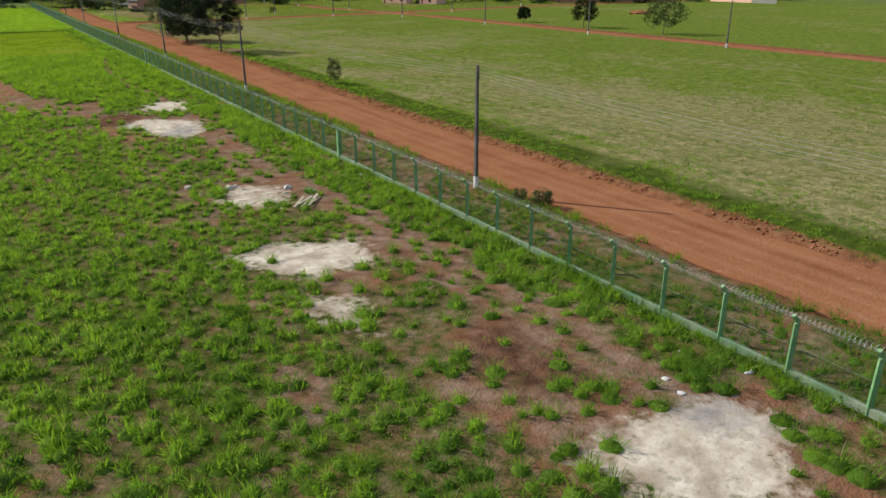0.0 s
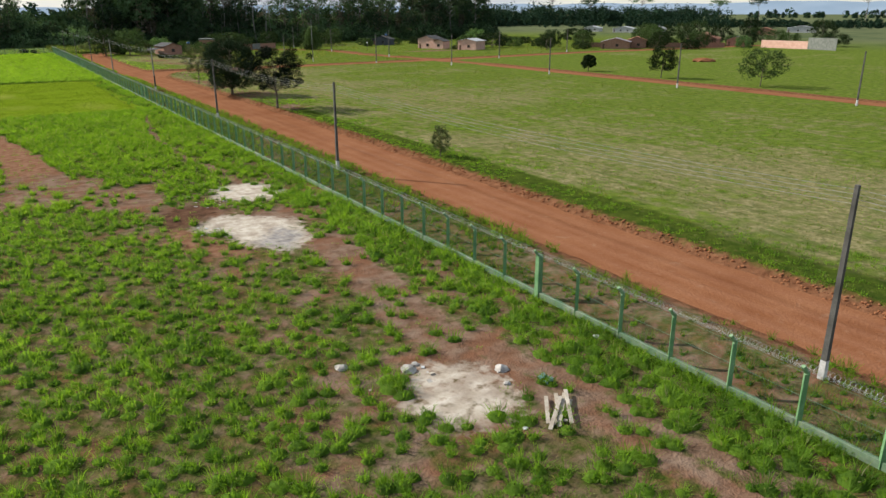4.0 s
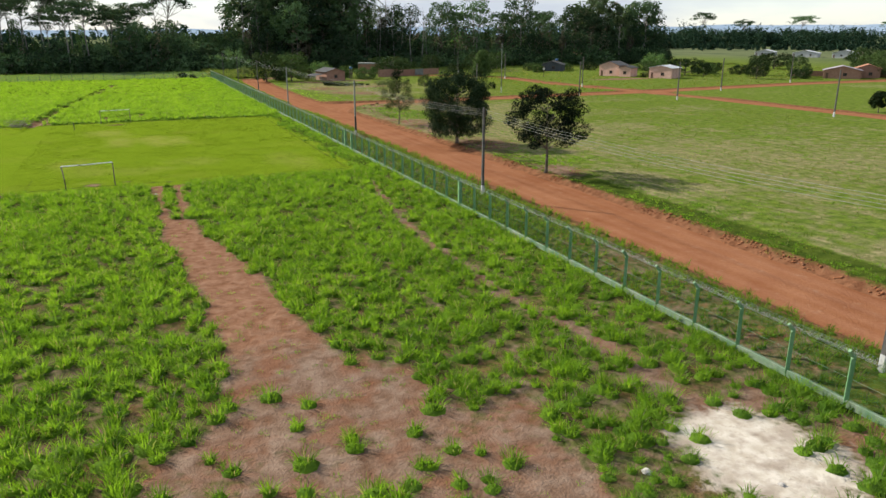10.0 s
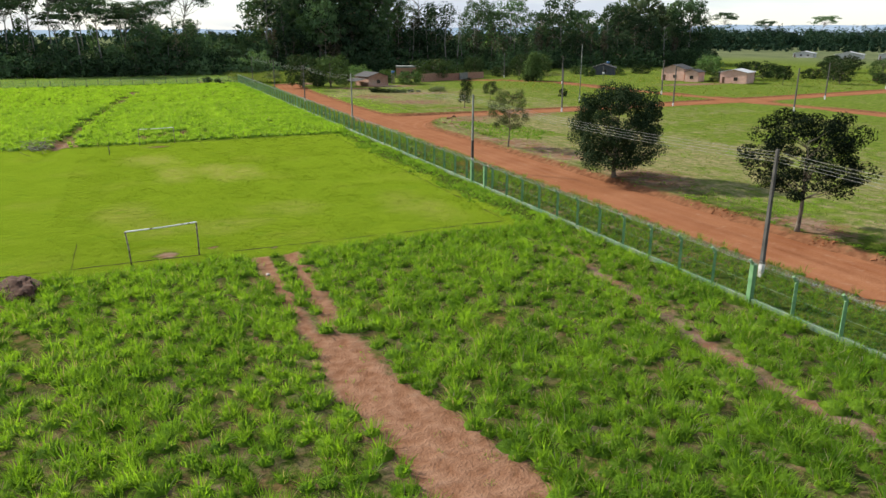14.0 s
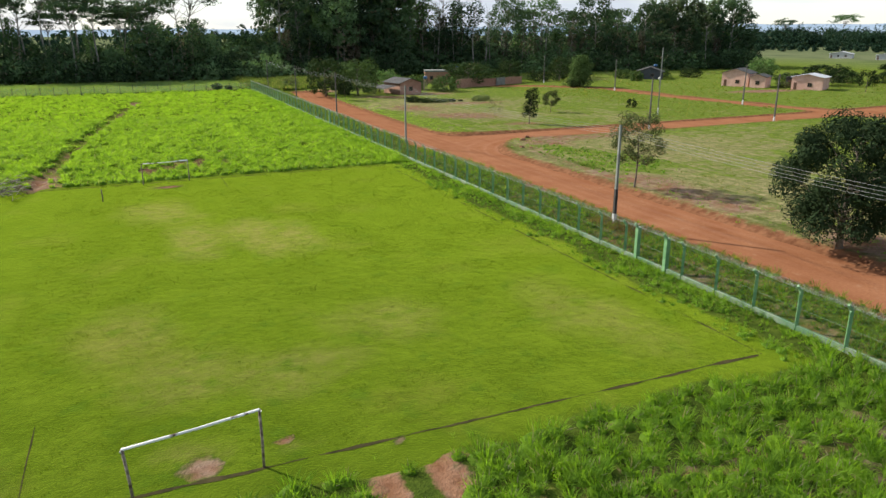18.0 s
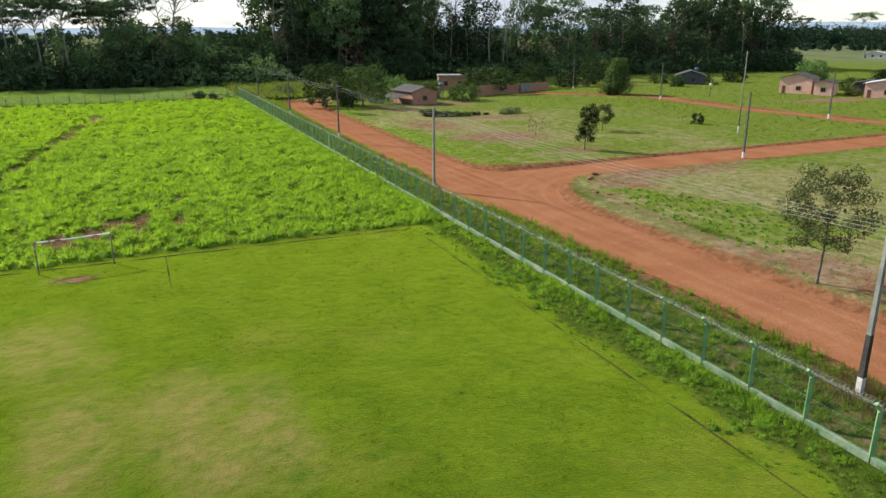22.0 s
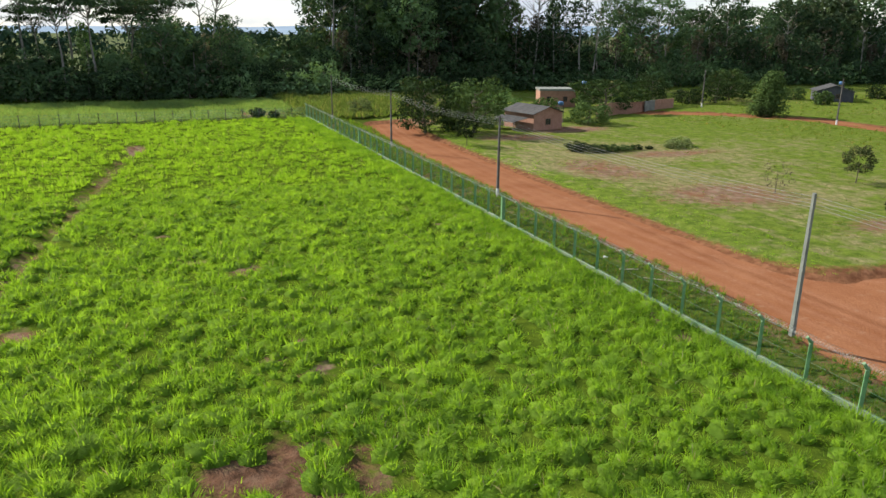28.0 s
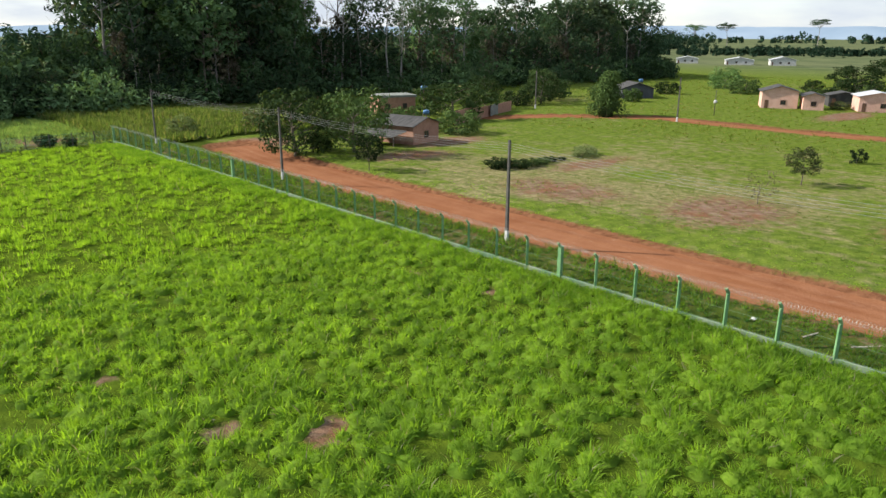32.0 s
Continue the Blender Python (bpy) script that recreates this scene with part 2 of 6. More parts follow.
def road_material():
    k = Mat("red_dirt", 1.0, spec=0.0)
    wide = k.noise(0.25, 6)
    tracks = k.noise(0.9, 5, stretch=(1.0, 0.06, 1.0))
    fine = k.noise(7, 6)
    c = k.mix(wide, (0.180, 0.071, 0.032), (0.245, 0.110, 0.054))
    c = k.mix(k.math("MULTIPLY", tracks, 0.45), c, (0.2624, 0.1216, 0.0640))
    c = k.mix(k.math("MULTIPLY", k.attr("track"), 0.38), c, (0.315, 0.165, 0.105))
    c = k.mix(k.math("MULTIPLY", fine, 0.3), c, (0.1280, 0.0416, 0.0166))
    c = k.mix(k.math("MULTIPLY", k.noise(1.1, 7, lo=0.60, hi=0.72), 0.45), c, (0.2688, 0.1600, 0.1024))
    k.color(c)
    k.bump(k.math("ADD", fine, k.math("MULTIPLY", tracks, 2.0)), 0.4, 0.05)
    return k.m


M_GROUND, M_ROAD = ground_material(), road_material()
M_GREEN = plain("green_paint", (0.105, 0.235, 0.100), (0.190, 0.335, 0.165), 1.5, 0.55, fine=14)
M_KERB = plain("worn_green_render", (0.085, 0.165, 0.088), (0.205, 0.245, 0.170), 0.8, 0.85, fine=6)
M_WIRE = plain("green_wire", (0.03, 0.12, 0.05), (0.05, 0.16, 0.07), 3, 0.5, bump=0)
M_RAZOR = plain("galvanised_wire", (0.34, 0.36, 0.34), (0.48, 0.50, 0.47), 3, 0.5, 0.2, bump=0)
M_CABLE = plain("aluminium_cable", (0.25, 0.25, 0.24), (0.34, 0.34, 0.32), 2, 0.5, 0.2, bump=0)
M_POLE = plain("weathered_concrete", (0.0583, 0.0551, 0.0486), (0.1102, 0.1037, 0.0940), 1.2, 0.9, fine=12)
M_RUBBLE_GREY = plain("pale_green_grey_concrete", (0.15, 0.16, 0.14), (0.23, 0.24, 0.21), 1.0, 0.9, fine=9)
M_WHITE = plain("chalky_white_paint", (0.400, 0.395, 0.375), (0.560, 0.555, 0.535), 2, 0.8, fine=9)
M_TAR = plain("black_tar", (0.022, 0.021, 0.020), (0.055, 0.050, 0.046), 2, 0.7, fine=10)
M_DARKMETAL = plain("dark_metal", (0.05, 0.05, 0.05), (0.09, 0.085, 0.08), 3, 0.5, 0.6, bump=0)
M_CERAMIC = plain("brown_ceramic", (0.10, 0.05, 0.03), (0.16, 0.09, 0.06), 3, 0.3, bump=0)
M_BARK = plain("grey_bark", (0.085, 0.068, 0.05), (0.18, 0.15, 0.115), 1.5, 0.95, bump=0.5, fine=10)
M_PALEBARK = plain("pale_bark", (0.1768, 0.1598, 0.1360), (0.2720, 0.2516, 0.2176), 0.8, 0.95, bump=0.4, fine=6)
M_LEAF = leaf_material("canopy_leaves", (0.0400, 0.0740, 0.0360), (0.1010, 0.1660, 0.0700), (0.1200, 0.1000, 0.0660))
M_LEAF_B = leaf_material("olive_leaves", (0.0520, 0.0760, 0.0430), (0.1200, 0.1680, 0.0820), (0.1400, 0.1150, 0.0800))
M_LEAF_C = leaf_material("bright_leaves", (0.0505, 0.1054, 0.0339), (0.1441, 0.2340, 0.0789), (0.1760, 0.1564, 0.0972))
M_LEAF_D = leaf_material("brown_liana", (0.0786, 0.0689, 0.0484), (0.1711, 0.1514, 0.1038), (0.1804, 0.1514, 0.1100), 0.3)
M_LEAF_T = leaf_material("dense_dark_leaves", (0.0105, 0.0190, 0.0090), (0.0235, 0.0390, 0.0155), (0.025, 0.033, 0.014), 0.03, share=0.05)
M_LEAF_F = leaf_material("deep_forest_leaves", (0.0310, 0.0570, 0.0320), (0.0820, 0.1390, 0.0620), (0.1200, 0.1060, 0.0640))
M_LEAF_Y = leaf_material("yard_leaves", (0.0200, 0.0370, 0.0140), (0.0560, 0.0900, 0.0270), (0.10, 0.085, 0.04), 0.04, share=0.2)
M_LEAF_G = leaf_material("dull_green_leaves", (0.0580, 0.0798, 0.0319), (0.1377, 0.1740, 0.0653), (0.2175, 0.1595, 0.0870), 0.12)
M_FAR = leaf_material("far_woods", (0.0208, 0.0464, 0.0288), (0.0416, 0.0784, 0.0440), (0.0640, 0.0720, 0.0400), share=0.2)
M_GRASS = grass_material("lush_grass", (0.165, 0.335, 0.036), (0.450, 0.690, 0.078), (0.4558, 0.3935, 0.3198), 0.03)
M_GRASS_S = grass_material("tufted_grass", (0.098, 0.235, 0.026), (0.350, 0.580, 0.060), (0.4442, 0.3845, 0.2843), 0.06)
M_GRASS_D = grass_material("short_tufted_grass", (0.086, 0.212, 0.032), (0.345, 0.575, 0.070), (0.3981, 0.3965, 0.2177), 0.05)
M_GRASS_V = grass_material("verge_grass", (0.090, 0.210, 0.022), (0.260, 0.440, 0.046), (0.2772, 0.2402, 0.1109), 0.22)
M_GRASS_R = grass_material("mown_grass", (0.1155, 0.1906, 0.0185), (0.1963, 0.2714, 0.0323), (0.3927, 0.3350, 0.1502), 0.25, 0.12)
M_GRASS_P = grass_material("short_pitch_grass", (0.068, 0.120, 0.008), (0.152, 0.220, 0.0145), (0.2208, 0.1932, 0.0644), 0.04)
M_WEED = grass_material("dry_weeds", (0.120, 0.085, 0.048), (0.235, 0.170, 0.100), (0.26, 0.20, 0.13), 0.2)
M_CROP = grass_material("pale_crop", (0.170, 0.285, 0.110), (0.300, 0.440, 0.180), (0.30, 0.30, 0.14), 0.08)
M_SCRUB = grass_material("dry_scrub", (0.095, 0.150, 0.050), (0.195, 0.265, 0.090), (0.30, 0.28, 0.15), 0.12)


# ---- builders ----


def mesh_np(name, verts, faces, smooth=False):
    """A mesh from arrays: verts (n, 3), faces (m, 3 or 4)."""
    verts, faces = np.asarray(verts, np.float32), np.asarray(faces, np.int32)
    me = bpy.data.meshes.new(name)
    me.vertices.add(len(verts))
    me.vertices.foreach_set("co", verts.ravel())
    k = faces.shape[1]
    me.loops.add(faces.size)
    me.loops.foreach_set("vertex_index", faces.ravel())
    me.polygons.add(len(faces))
    me.polygons.foreach_set("loop_start", np.arange(0, faces.size, k, dtype=np.int32))
    if smooth:
        me.polygons.foreach_set("use_smooth", np.ones(len(faces), bool))
    me.update(calc_edges=True)
    return me


def obj(name, me, material, parent=None, label="", m=None):
    ob = new(name, me)
    if material and not me.materials:
        me.materials.append(material)
    if parent:
        ob.parent = parent
    if m is not None:
        ob.matrix_basis = m
    if label:
        ob["label"] = label
    return ob


def bm_mesh(name, bm):
    me = bpy.data.meshes.new(name)
    bm.to_mesh(me)
    bm.free()
    return me


def part(name, bm, material, parent, label="", m=None):
    return obj(name, bm_mesh(name, bm), material, parent, label, m)


def thing(name, label, category, x=0, y=0, z=0, rz=0, group="", kind=""):
    e = new(name)
    e.empty_display_size = 0.3
    e.matrix_basis = pose(x, y, z, 0, 0, rz)
    return tagged(e, label, category, group, kind)


def box(bm, x0, y0, z0, x1, y1, z1, bevel=0.0):
    r = bmesh.ops.create_cube(bm, size=1.0, matrix=Matrix.LocRotScale(((x0 + x1) / 2, (y0 + y1) / 2, (z0 + z1) / 2), None, (x1 - x0, y1 - y0, z1 - z0)))
    if bevel:
        es = list({e for v in r["verts"] for e in v.link_edges})
        bmesh.ops.bevel(bm, geom=es, offset=bevel, segments=1, affect="EDGES")
    return bm


def tube(bm, pts, radii, sides=6, caps=True):
    """A tapered tube along points."""
    pts = [Vector(p) for p in pts]
    rings = []
    for i, p in enumerate(pts):
        d = (pts[min(i + 1, len(pts) - 1)] - pts[max(i - 1, 0)]).normalized()
        a = d.orthogonal().normalized() if abs(d.z) < 0.98 else (Vector((1, 0, 0)) - d * d.x).normalized()
        b = d.cross(a)
        r = radii[i] if isinstance(radii, (list, tuple)) else radii
        rings.append([bm.verts.new(p + r * (math.cos(t) * a + math.sin(t) * b)) for t in (2 * math.pi * k / sides for k in range(sides))])
    for r0, r1 in zip(rings, rings[1:]):
        for k in range(sides):
            f = bm.faces.new((r0[k], r0[(k + 1) % sides], r1[(k + 1) % sides], r1[k]))
            f.smooth = sides > 4
    if caps:
        bm.faces.new(rings[0][::-1])
        bm.faces.new(rings[-1])
    return bm


def hash2(ix, iy, seed):
    n = (ix.astype(np.int64) * 374761393 + iy.astype(np.int64) * 668265263 + seed * 1442695041) & 0xFFFFFFFF
    n = ((n ^ (n >> 13)) * 1274126177) & 0xFFFFFFFF
    return ((n ^ (n >> 16)) & 0xFFFF) / 65535.0


def vnoise(x, y, size, seed=0):
    u, v = x / size, y / size
    iu, iv = np.floor(u), np.floor(v)
    fu, fv = u - iu, v - iv
    fu, fv = fu * fu * (3 - 2 * fu), fv * fv * (3 - 2 * fv)
    a, b = hash2(iu, iv, seed), hash2(iu + 1, iv, seed)
    c, d = hash2(iu, iv + 1, seed), hash2(iu + 1, iv + 1, seed)
    return (a * (1 - fu) + b * fu) * (1 - fv) + (c * (1 - fu) + d * fu) * fv


def fbm(x, y, size, seed=0, octaves=4):
    s, amp, tot = 0, 1.0, 0
    for i in range(octaves):
        s, tot = s + amp * vnoise(x, y, size / 2**i, seed + i * 17), tot + amp
        amp *= 0.55
    return s / tot


def step(v, a, b):
    t = np.clip((v - a) / (b - a), 0, 1)
    return t * t * (3 - 2 * t)


def blob(x, y, cx, cy, rx, ry, turn=0.0):
    """1 inside an ellipse, falling to 0 at twice its radius."""
    c, s = math.cos(radians(turn)), math.sin(radians(turn))
    u, v = ((x - cx) * c + (y - cy) * s) / rx, (-(x - cx) * s + (y - cy) * c) / ry
    return np.clip(1.5 - np.sqrt(u * u + v * v), 0, 1)


def along(x, y, pts):
    """Distance to a polyline."""
    best = np.full(np.shape(x), 1e9)
    for (x0, y0), (x1, y1) in zip(pts, pts[1:]):
        dx, dy = x1 - x0, y1 - y0
        t = np.clip(((x - x0) * dx + (y - y0) * dy) / (dx * dx + dy * dy), 0, 1)
        best = np.minimum(best, np.hypot(x - x0 - t * dx, y - y0 - t * dy))
    return best


def patch(x, y, pts, soft=1.2):
    """1 inside a polygon, falling to 0 over a soft rim that straddles its edge."""
    d, odd = along(x, y, pts + pts[:1]), np.zeros(np.shape(x), bool)
    for (x0, y0), (x1, y1) in zip(pts, pts[1:] + pts[:1]):
        if y0 != y1:
            odd ^= ((y0 > y) != (y1 > y)) & (x < x0 + (x1 - x0) * (y - y0) / (y1 - y0))
    return np.clip(0.5 + np.where(odd, d, -d) / soft, 0, 1)


# ---- the plan ----
FENCE_X, FENCE_Y0, FENCE_END, BAY = 24.45, -25.05, 352.4, 3.172
ROAD = [(34.6, -300), (34.6, 60), (35.6, 130), (35.0, 200), (33.6, 255), (34.0, 300), (35.0, 322), (37.0, 336)]
SIDE = [(34.5, 226), (44, 232.5), (60, 233.6), (100, 234.5), (133, 236), (200, 242), (330, 240)]
BACK = [(132, -300), (132, 130), (132.3, 200), (130, 240), (127, 260), (124, 285), (126, 312), (112, 330), (96, 338)]
TRACK = [(-2.3, 153), (-2.4, 139), (-2.3, 129), (-1.4, 121), (-0.6, 113), (-0.5, 105), (-1.4, 98.5), (-5.5, 95), (-9.5, 92), (-5, 89), (1, 91), (5, 88), (9.5, 84.5), (11.6, 89.5), (8.2, 96.8), (5.6, 101.4), (4.0, 111.5), (3.6, 118), (2.5, 124.5), (1.2, 129), (0.6, 136), (1.4, 153)]
TRACK_MID = [(-0.6, 134), (-0.9, 140), (-0.6, 153)]
FENCE_TRACK = [(18.4, 72), (17.5, 60), (16.9, 54), (18.4, 46), (19.5, 38), (19.2, 30), (19.0, 24), (19.2, 17), (19, -20)]
SANDS = (([(16.6, 91.8), (19.4, 91.8), (21.5, 89.6), (21.1, 86.3), (18.8, 84.2), (16.4, 84.6), (14.7, 86.8), (15.8, 89.4)], 1.2),
         ([(10.9, 78.5), (13.9, 80.5), (16.0, 79.9), (18.8, 77.0), (18.2, 74.7), (17.8, 71.6), (15.6, 69.8), (13.4, 72.2), (12.6, 75.7)], 1.0),
         ([(13.9, 50.7), (16.9, 49.4), (16.8, 46.0), (15.9, 45.0), (12.7, 45.3), (12.0, 47.7)], 0.72),
         ([(9.3, 37.2), (13.1, 38.0), (16.7, 36.7), (15.8, 32.6), (12.8, 32.0), (12.0, 33.6)], 0.95),
         ([(11.0, 30.2), (13.6, 28.6), (12.8, 25.3), (10.6, 27.2)], 0.66),
         ([(13.8, 13.6), (15.9, 14.1), (18.0, 13.9), (20.2, 13.1), (21.2, 11.6), (19.3, 10.3), (18.0, 8.6), (15.4, 9.2)], 0.9))
ASHES = ([(14.7, 73.9), (16.9, 75.4), (17.8, 72.3), (15.5, 69.9), (13.5, 72.2)], [(18.2, 13.7), (20.8, 12.9), (20.4, 11.4), (18.0, 12.0)])
BURNT = ([(10.2, 84.2), (12.7, 85.8), (15.5, 82.5), (13.6, 80.5), (10.9, 78.6), (9.0, 79.0), (8.8, 81.2)], [(16.0, 23.4), (18.4, 22.6), (18.0, 18.1), (18.2, 15.6), (15.0, 16.4), (14.2, 19.1)])
RED = ([(23.4, 88.4), (24.2, 84.8), (21.9, 82.6), (20.9, 85.0)], [(9.5, 82), (11, 77), (13.5, 72), (12, 69), (8.5, 75)])
DRY_CORNER = [(39.2, 176), (39.6, 200), (41, 216), (44, 225), (50, 229.5), (75, 230), (70, 226), (56, 224), (50, 219), (49, 205), (47, 190), (46, 176)]
GREEN_CORNER = [(44.6, 222), (42.8, 213.6), (41.6, 203), (43.5, 197), (50, 196), (55, 203), (53, 212), (48, 220)]
NORTH_SOIL = [(-12.5, 222.5), (-8.5, 226.5), (-5.2, 229.4), (-1.8, 230.8), (2.4, 228.4), (2.2, 224.6), (-3.0, 222.9), (-5.4, 220.6), (-9.0, 220.8)]
RUT = [(20.4, 146), (19.0, 137), (18.0, 129), (17.2, 122), (17.4, 114.5), (17.2, 108.4), (17.9, 103.7), (18.5, 99), (18.6, 92)]
DITCH = [(-22.5, 205), (-20.5, 216), (-17.2, 254), (-9.9, 311), (-8.2, 320)]
PX0, PX1, PY0, PY1 = -35.0, 20.2, 154.2, 215.6     # the pitch


def meet(a, b, k):
    """The nearer of two distances, with a rounded inner corner."""
    t = np.clip(k - np.abs(a - b), 0, k) / k
    return np.minimum(a, b) - t * t * k * 0.25


def masks(x, y):
    """Kinds of ground at the points x, y."""
    w = fbm(x, y, 5.0, 3) - 0.5
    sx, sy = x + 3.4 * (fbm(x, y, 3.4, 70) - 0.5), y + 3.4 * (fbm(x, y, 3.4, 90) - 0.5)
    n2 = fbm(x, y, 2.2, 9, 3)
    inside = (x < FENCE_X - 0.2) & (y < 351)
    road = np.minimum(meet(along(x, y, ROAD) - 3.6, along(x, y, SIDE) - 3.6, 9.0), meet(along(x, y, BACK) - 2.6, along(x, y, SIDE) - 3.6, 5.0))
    pitch = np.where(inside, step(np.minimum(np.minimum(x - PX0, PX1 + 1.4 - x + 3.0 * w), np.minimum(y - PY0 + 1.7 + 2.6 * w, PY1 + 0.9 - y + 1.5 * w)), -0.3, 0.3), 0)
    spots = np.zeros_like(x)
    for b in ((-8.2, 155.2, 0.8, 0.7), (-4.9, 155.8, 0.4, 0.25), (-0.5, 154.2, 0.3, 0.25), (-6.5, 212.4, 1.3, 0.6)):
        spots = np.maximum(spots, blob(x + 0.3 * w, y, *b))
    west = step(np.minimum(x - PX0 + 9, 24 - x), 0, 1) * pitch * (1 - np.clip(1.6 * spots, 0, 1))
    bare = np.zeros_like(x)
    trk = patch(sx * 0.2 + x * 0.8, sy * 0.2 + y * 0.8, TRACK, 1.3) * (1 - 0.95 * step(y, 134, 138) * (along(x, y, TRACK_MID) < 0.42))
    bare = np.maximum(bare, trk * (y < 153.5) * (1 - 0.42 * (1 - step(y, 92, 99)) * step(n2, 0.40, 0.58)))
    two = np.abs(along(x, y, FENCE_TRACK) - 0.8)
    bare = np.maximum(bare, np.clip(1.12 - two * (0.66 + 0.5 * (1 - step(y, 44, 52))), 0, 1) * (0.86 + 0.3 * step(n2, 0.36, 0.6)) * (y > 3))
    for b in ((13.0, 82, 3.6, 3.2), (22.6, 86.3, 2.4, 2.0), (11.8, 82.5, 4.0, 4.0), (7.5, 91, 4.5, 4), (14.0, 30.5, 2.2, 2.6), (16.4, 21, 2.6, 3.4), (4.5, 99, 5, 5), (0.0, 254.6, 1.2, 1.4), (12, 272, 0.9, 0.7), (16.5, 268, 1.1, 0.7), (19, 262, 0.9, 0.9), (9, 262, 0.8, 0.6), (-4, 258, 0.9, 0.8), (20.5, 276, 0.8, 0.8), (-6, 266, 0.7, 0.6), (21.5, 255, 0.8, 1.2), (-14.4, 246.8, 1.2, 1.0), (1.2, 239.8, 1.1, 0.6), (-1.1, 238.5, 0.9, 0.6), (1.6, 236.7, 0.8, 0.8), (8.0, 115.3, 1.6, 1.2),
              (15.5, 14.5, 3.2, 3.4), (-20, 221, 2.5, 6), (15, 49, 4.5, 4.0), (18.5, 79, 4.0, 4)):
        bare = np.maximum(bare, 0.82 * blob(sx, sy, *b))
    bare = np.maximum(bare, patch(sx, sy, NORTH_SOIL, 2.2) * (0.36 + 0.46 * step(fbm(x, y, 1.9, 23, 3), 0.42, 0.62)))
    floor_ = (0.47 - 0.07 * step(y, 98, 108) - 0.12 * step(-x, -12, -6) * step(-y, -58, -40)) * step(x, -40, -15) * (1 - step(y + 1.5 * w, 147.5, 150.5))
    bare = np.maximum(bare, floor_)
    scatter = 0.74 * step(fbm(x, y, 2.6, 21, 4), 0.50, 0.68) * (0.75 + 0.35 * step(x, 4, 12)) * (1 - 0.35 * step(y, 100, 150)) * (1 - 0.5 * step(y, 93, 99) * step(x, 3, 6)) * (np.abs(x) < 60) * (1 - 0.8 * step(y, 147.5, 150.5)) * (y < 154)
    bare = np.maximum(bare, scatter)
    bare = np.maximum(bare, 0.5 * np.clip(1.35 - along(x, y, DITCH) / 1.3, 0, 1) * (0.62 + 0.45 * step(n2, 0.4, 0.6)))
    bare = np.maximum(bare, 0.9 * blob(x, y, -8.6, 318, 1.6, 4.0))
    bare = np.maximum(bare, 0.75 * blob(x, y, 22.6, 236, 0.8, 22) * step(n2, 0.45, 0.65))
    bare = np.maximum(bare, np.clip(1.25 - along(x + 0.5 * w, y, RUT) * 1.5, 0, 0.86))
    bare = np.where(inside, np.maximum(bare, spots), 0)
    # outside: bare verges along the roads
    shoulder = np.clip(1.0 - np.maximum(road, 0) * 0.8, 0, 1)
    verge = np.clip(0.62 - 0.2 * step(y, 95, 125) + 1.1 * (fbm(x, y, 5, 40) - 0.5), 0, 1) * (x > FENCE_X) * (x < 31.5)
    shoulder = shoulder * (1 - 0.6 * blob(x, y, 44, 250, 14, 20))
    bare = np.where(x > FENCE_X - 0.2, np.maximum(shoulder, verge * 0.7), bare)
    corner, fresh = patch(sx, sy, DRY_CORNER, 4.0), patch(sx, sy, GREEN_CORNER, 3.0)
    bare = np.maximum(bare, 0.66 * corner) * (1 - 0.8 * fresh)
    bare = np.maximum(bare, 1.1 * blob(sx, sy, 40, 335, 5.5, 6))
    bare = np.maximum(bare, 0.85 * blob(sx, sy, 16, 361, 5, 6))
    bare = np.maximum(bare, 0.6 * step(y, 351.8, 352.4) * (1 - step(y, 354, 356)) * (x < 24))
    bare = np.maximum(bare, 1.1 * blob(x, y, 160, 286, 12, 4))
    for b in ((43.5, 163, 4.5, 8), (42.5, 141, 3, 5), (53, 262, 9, 6), (49, 279, 6, 8), (66, 288, 10, 3), (58, 247, 6, 2.5)):
        bare = np.maximum(bare, 0.72 * blob(sx, sy, *b))
    bare = np.maximum(bare, 0.9 * blob(x, y, 66, 317, 9, 4))
    bare = np.maximum(bare, 0.8 * blob(x, y, 52, 309, 8, 4))
    qx, qy = 0.35 * x + 0.65 * sx, 0.35 * y + 0.65 * sy
    sand, ash, burnt, red = [np.zeros_like(x) for _ in range(4)]
    for pts, much in SANDS:
        sand = np.maximum(sand, much * patch(qx, qy, pts, 2.0))
    for pts in ASHES:
        ash = np.maximum(ash, 0.72 * patch(qx, qy, pts, 1.6))
    for pts in BURNT:
        burnt = np.maximum(burnt, 0.8 * patch(qx, qy, pts, 2.2))
    burnt = np.maximum(burnt, 0.3 * np.clip(1.35 - along(x, y, DITCH) / 1.3, 0, 1))
    burnt = np.maximum(burnt, 0.72 * patch(qx, qy, NORTH_SOIL, 2.0))
    for pts in RED:
        red = np.maximum(red, 0.8 * patch(sx, sy, pts, 2.0))
        bare = np.maximum(bare, 0.8 * patch(sx, sy, pts, 2.0))
    red = np.maximum(red, 0.85 * trk * step(y, 100, 110))
    for pts in BURNT + ASHES:
        bare = np.maximum(bare, 0.8 * patch(sx, sy, pts, 3.0))
    dry = np.where(x > 38, 0.24 + 0.30 * (1 - step(x, 58, 92)) * (y < 226) + 1.4 * (fbm(x, y, 16, 60) - 0.43) + 0.30 * np.sin(x * 0.9 + 2 * w) * 0.3, 0.1)
    dry = np.where(x > 38, dry + 0.42 * blob(x, y, 62, 30, 22, 42) + 0.2 * blob(x, y, 55, 195, 15, 25) + 0.55 * blob(x, y, 51, 276, 10, 17, 20) + 0.45 * blob(x, y, 70, 290, 22, 14) + 0.4 * blob(x, y, 56, 262, 14, 9, 20) + 0.4 * blob(x, y, 80, 215, 30, 10), dry)
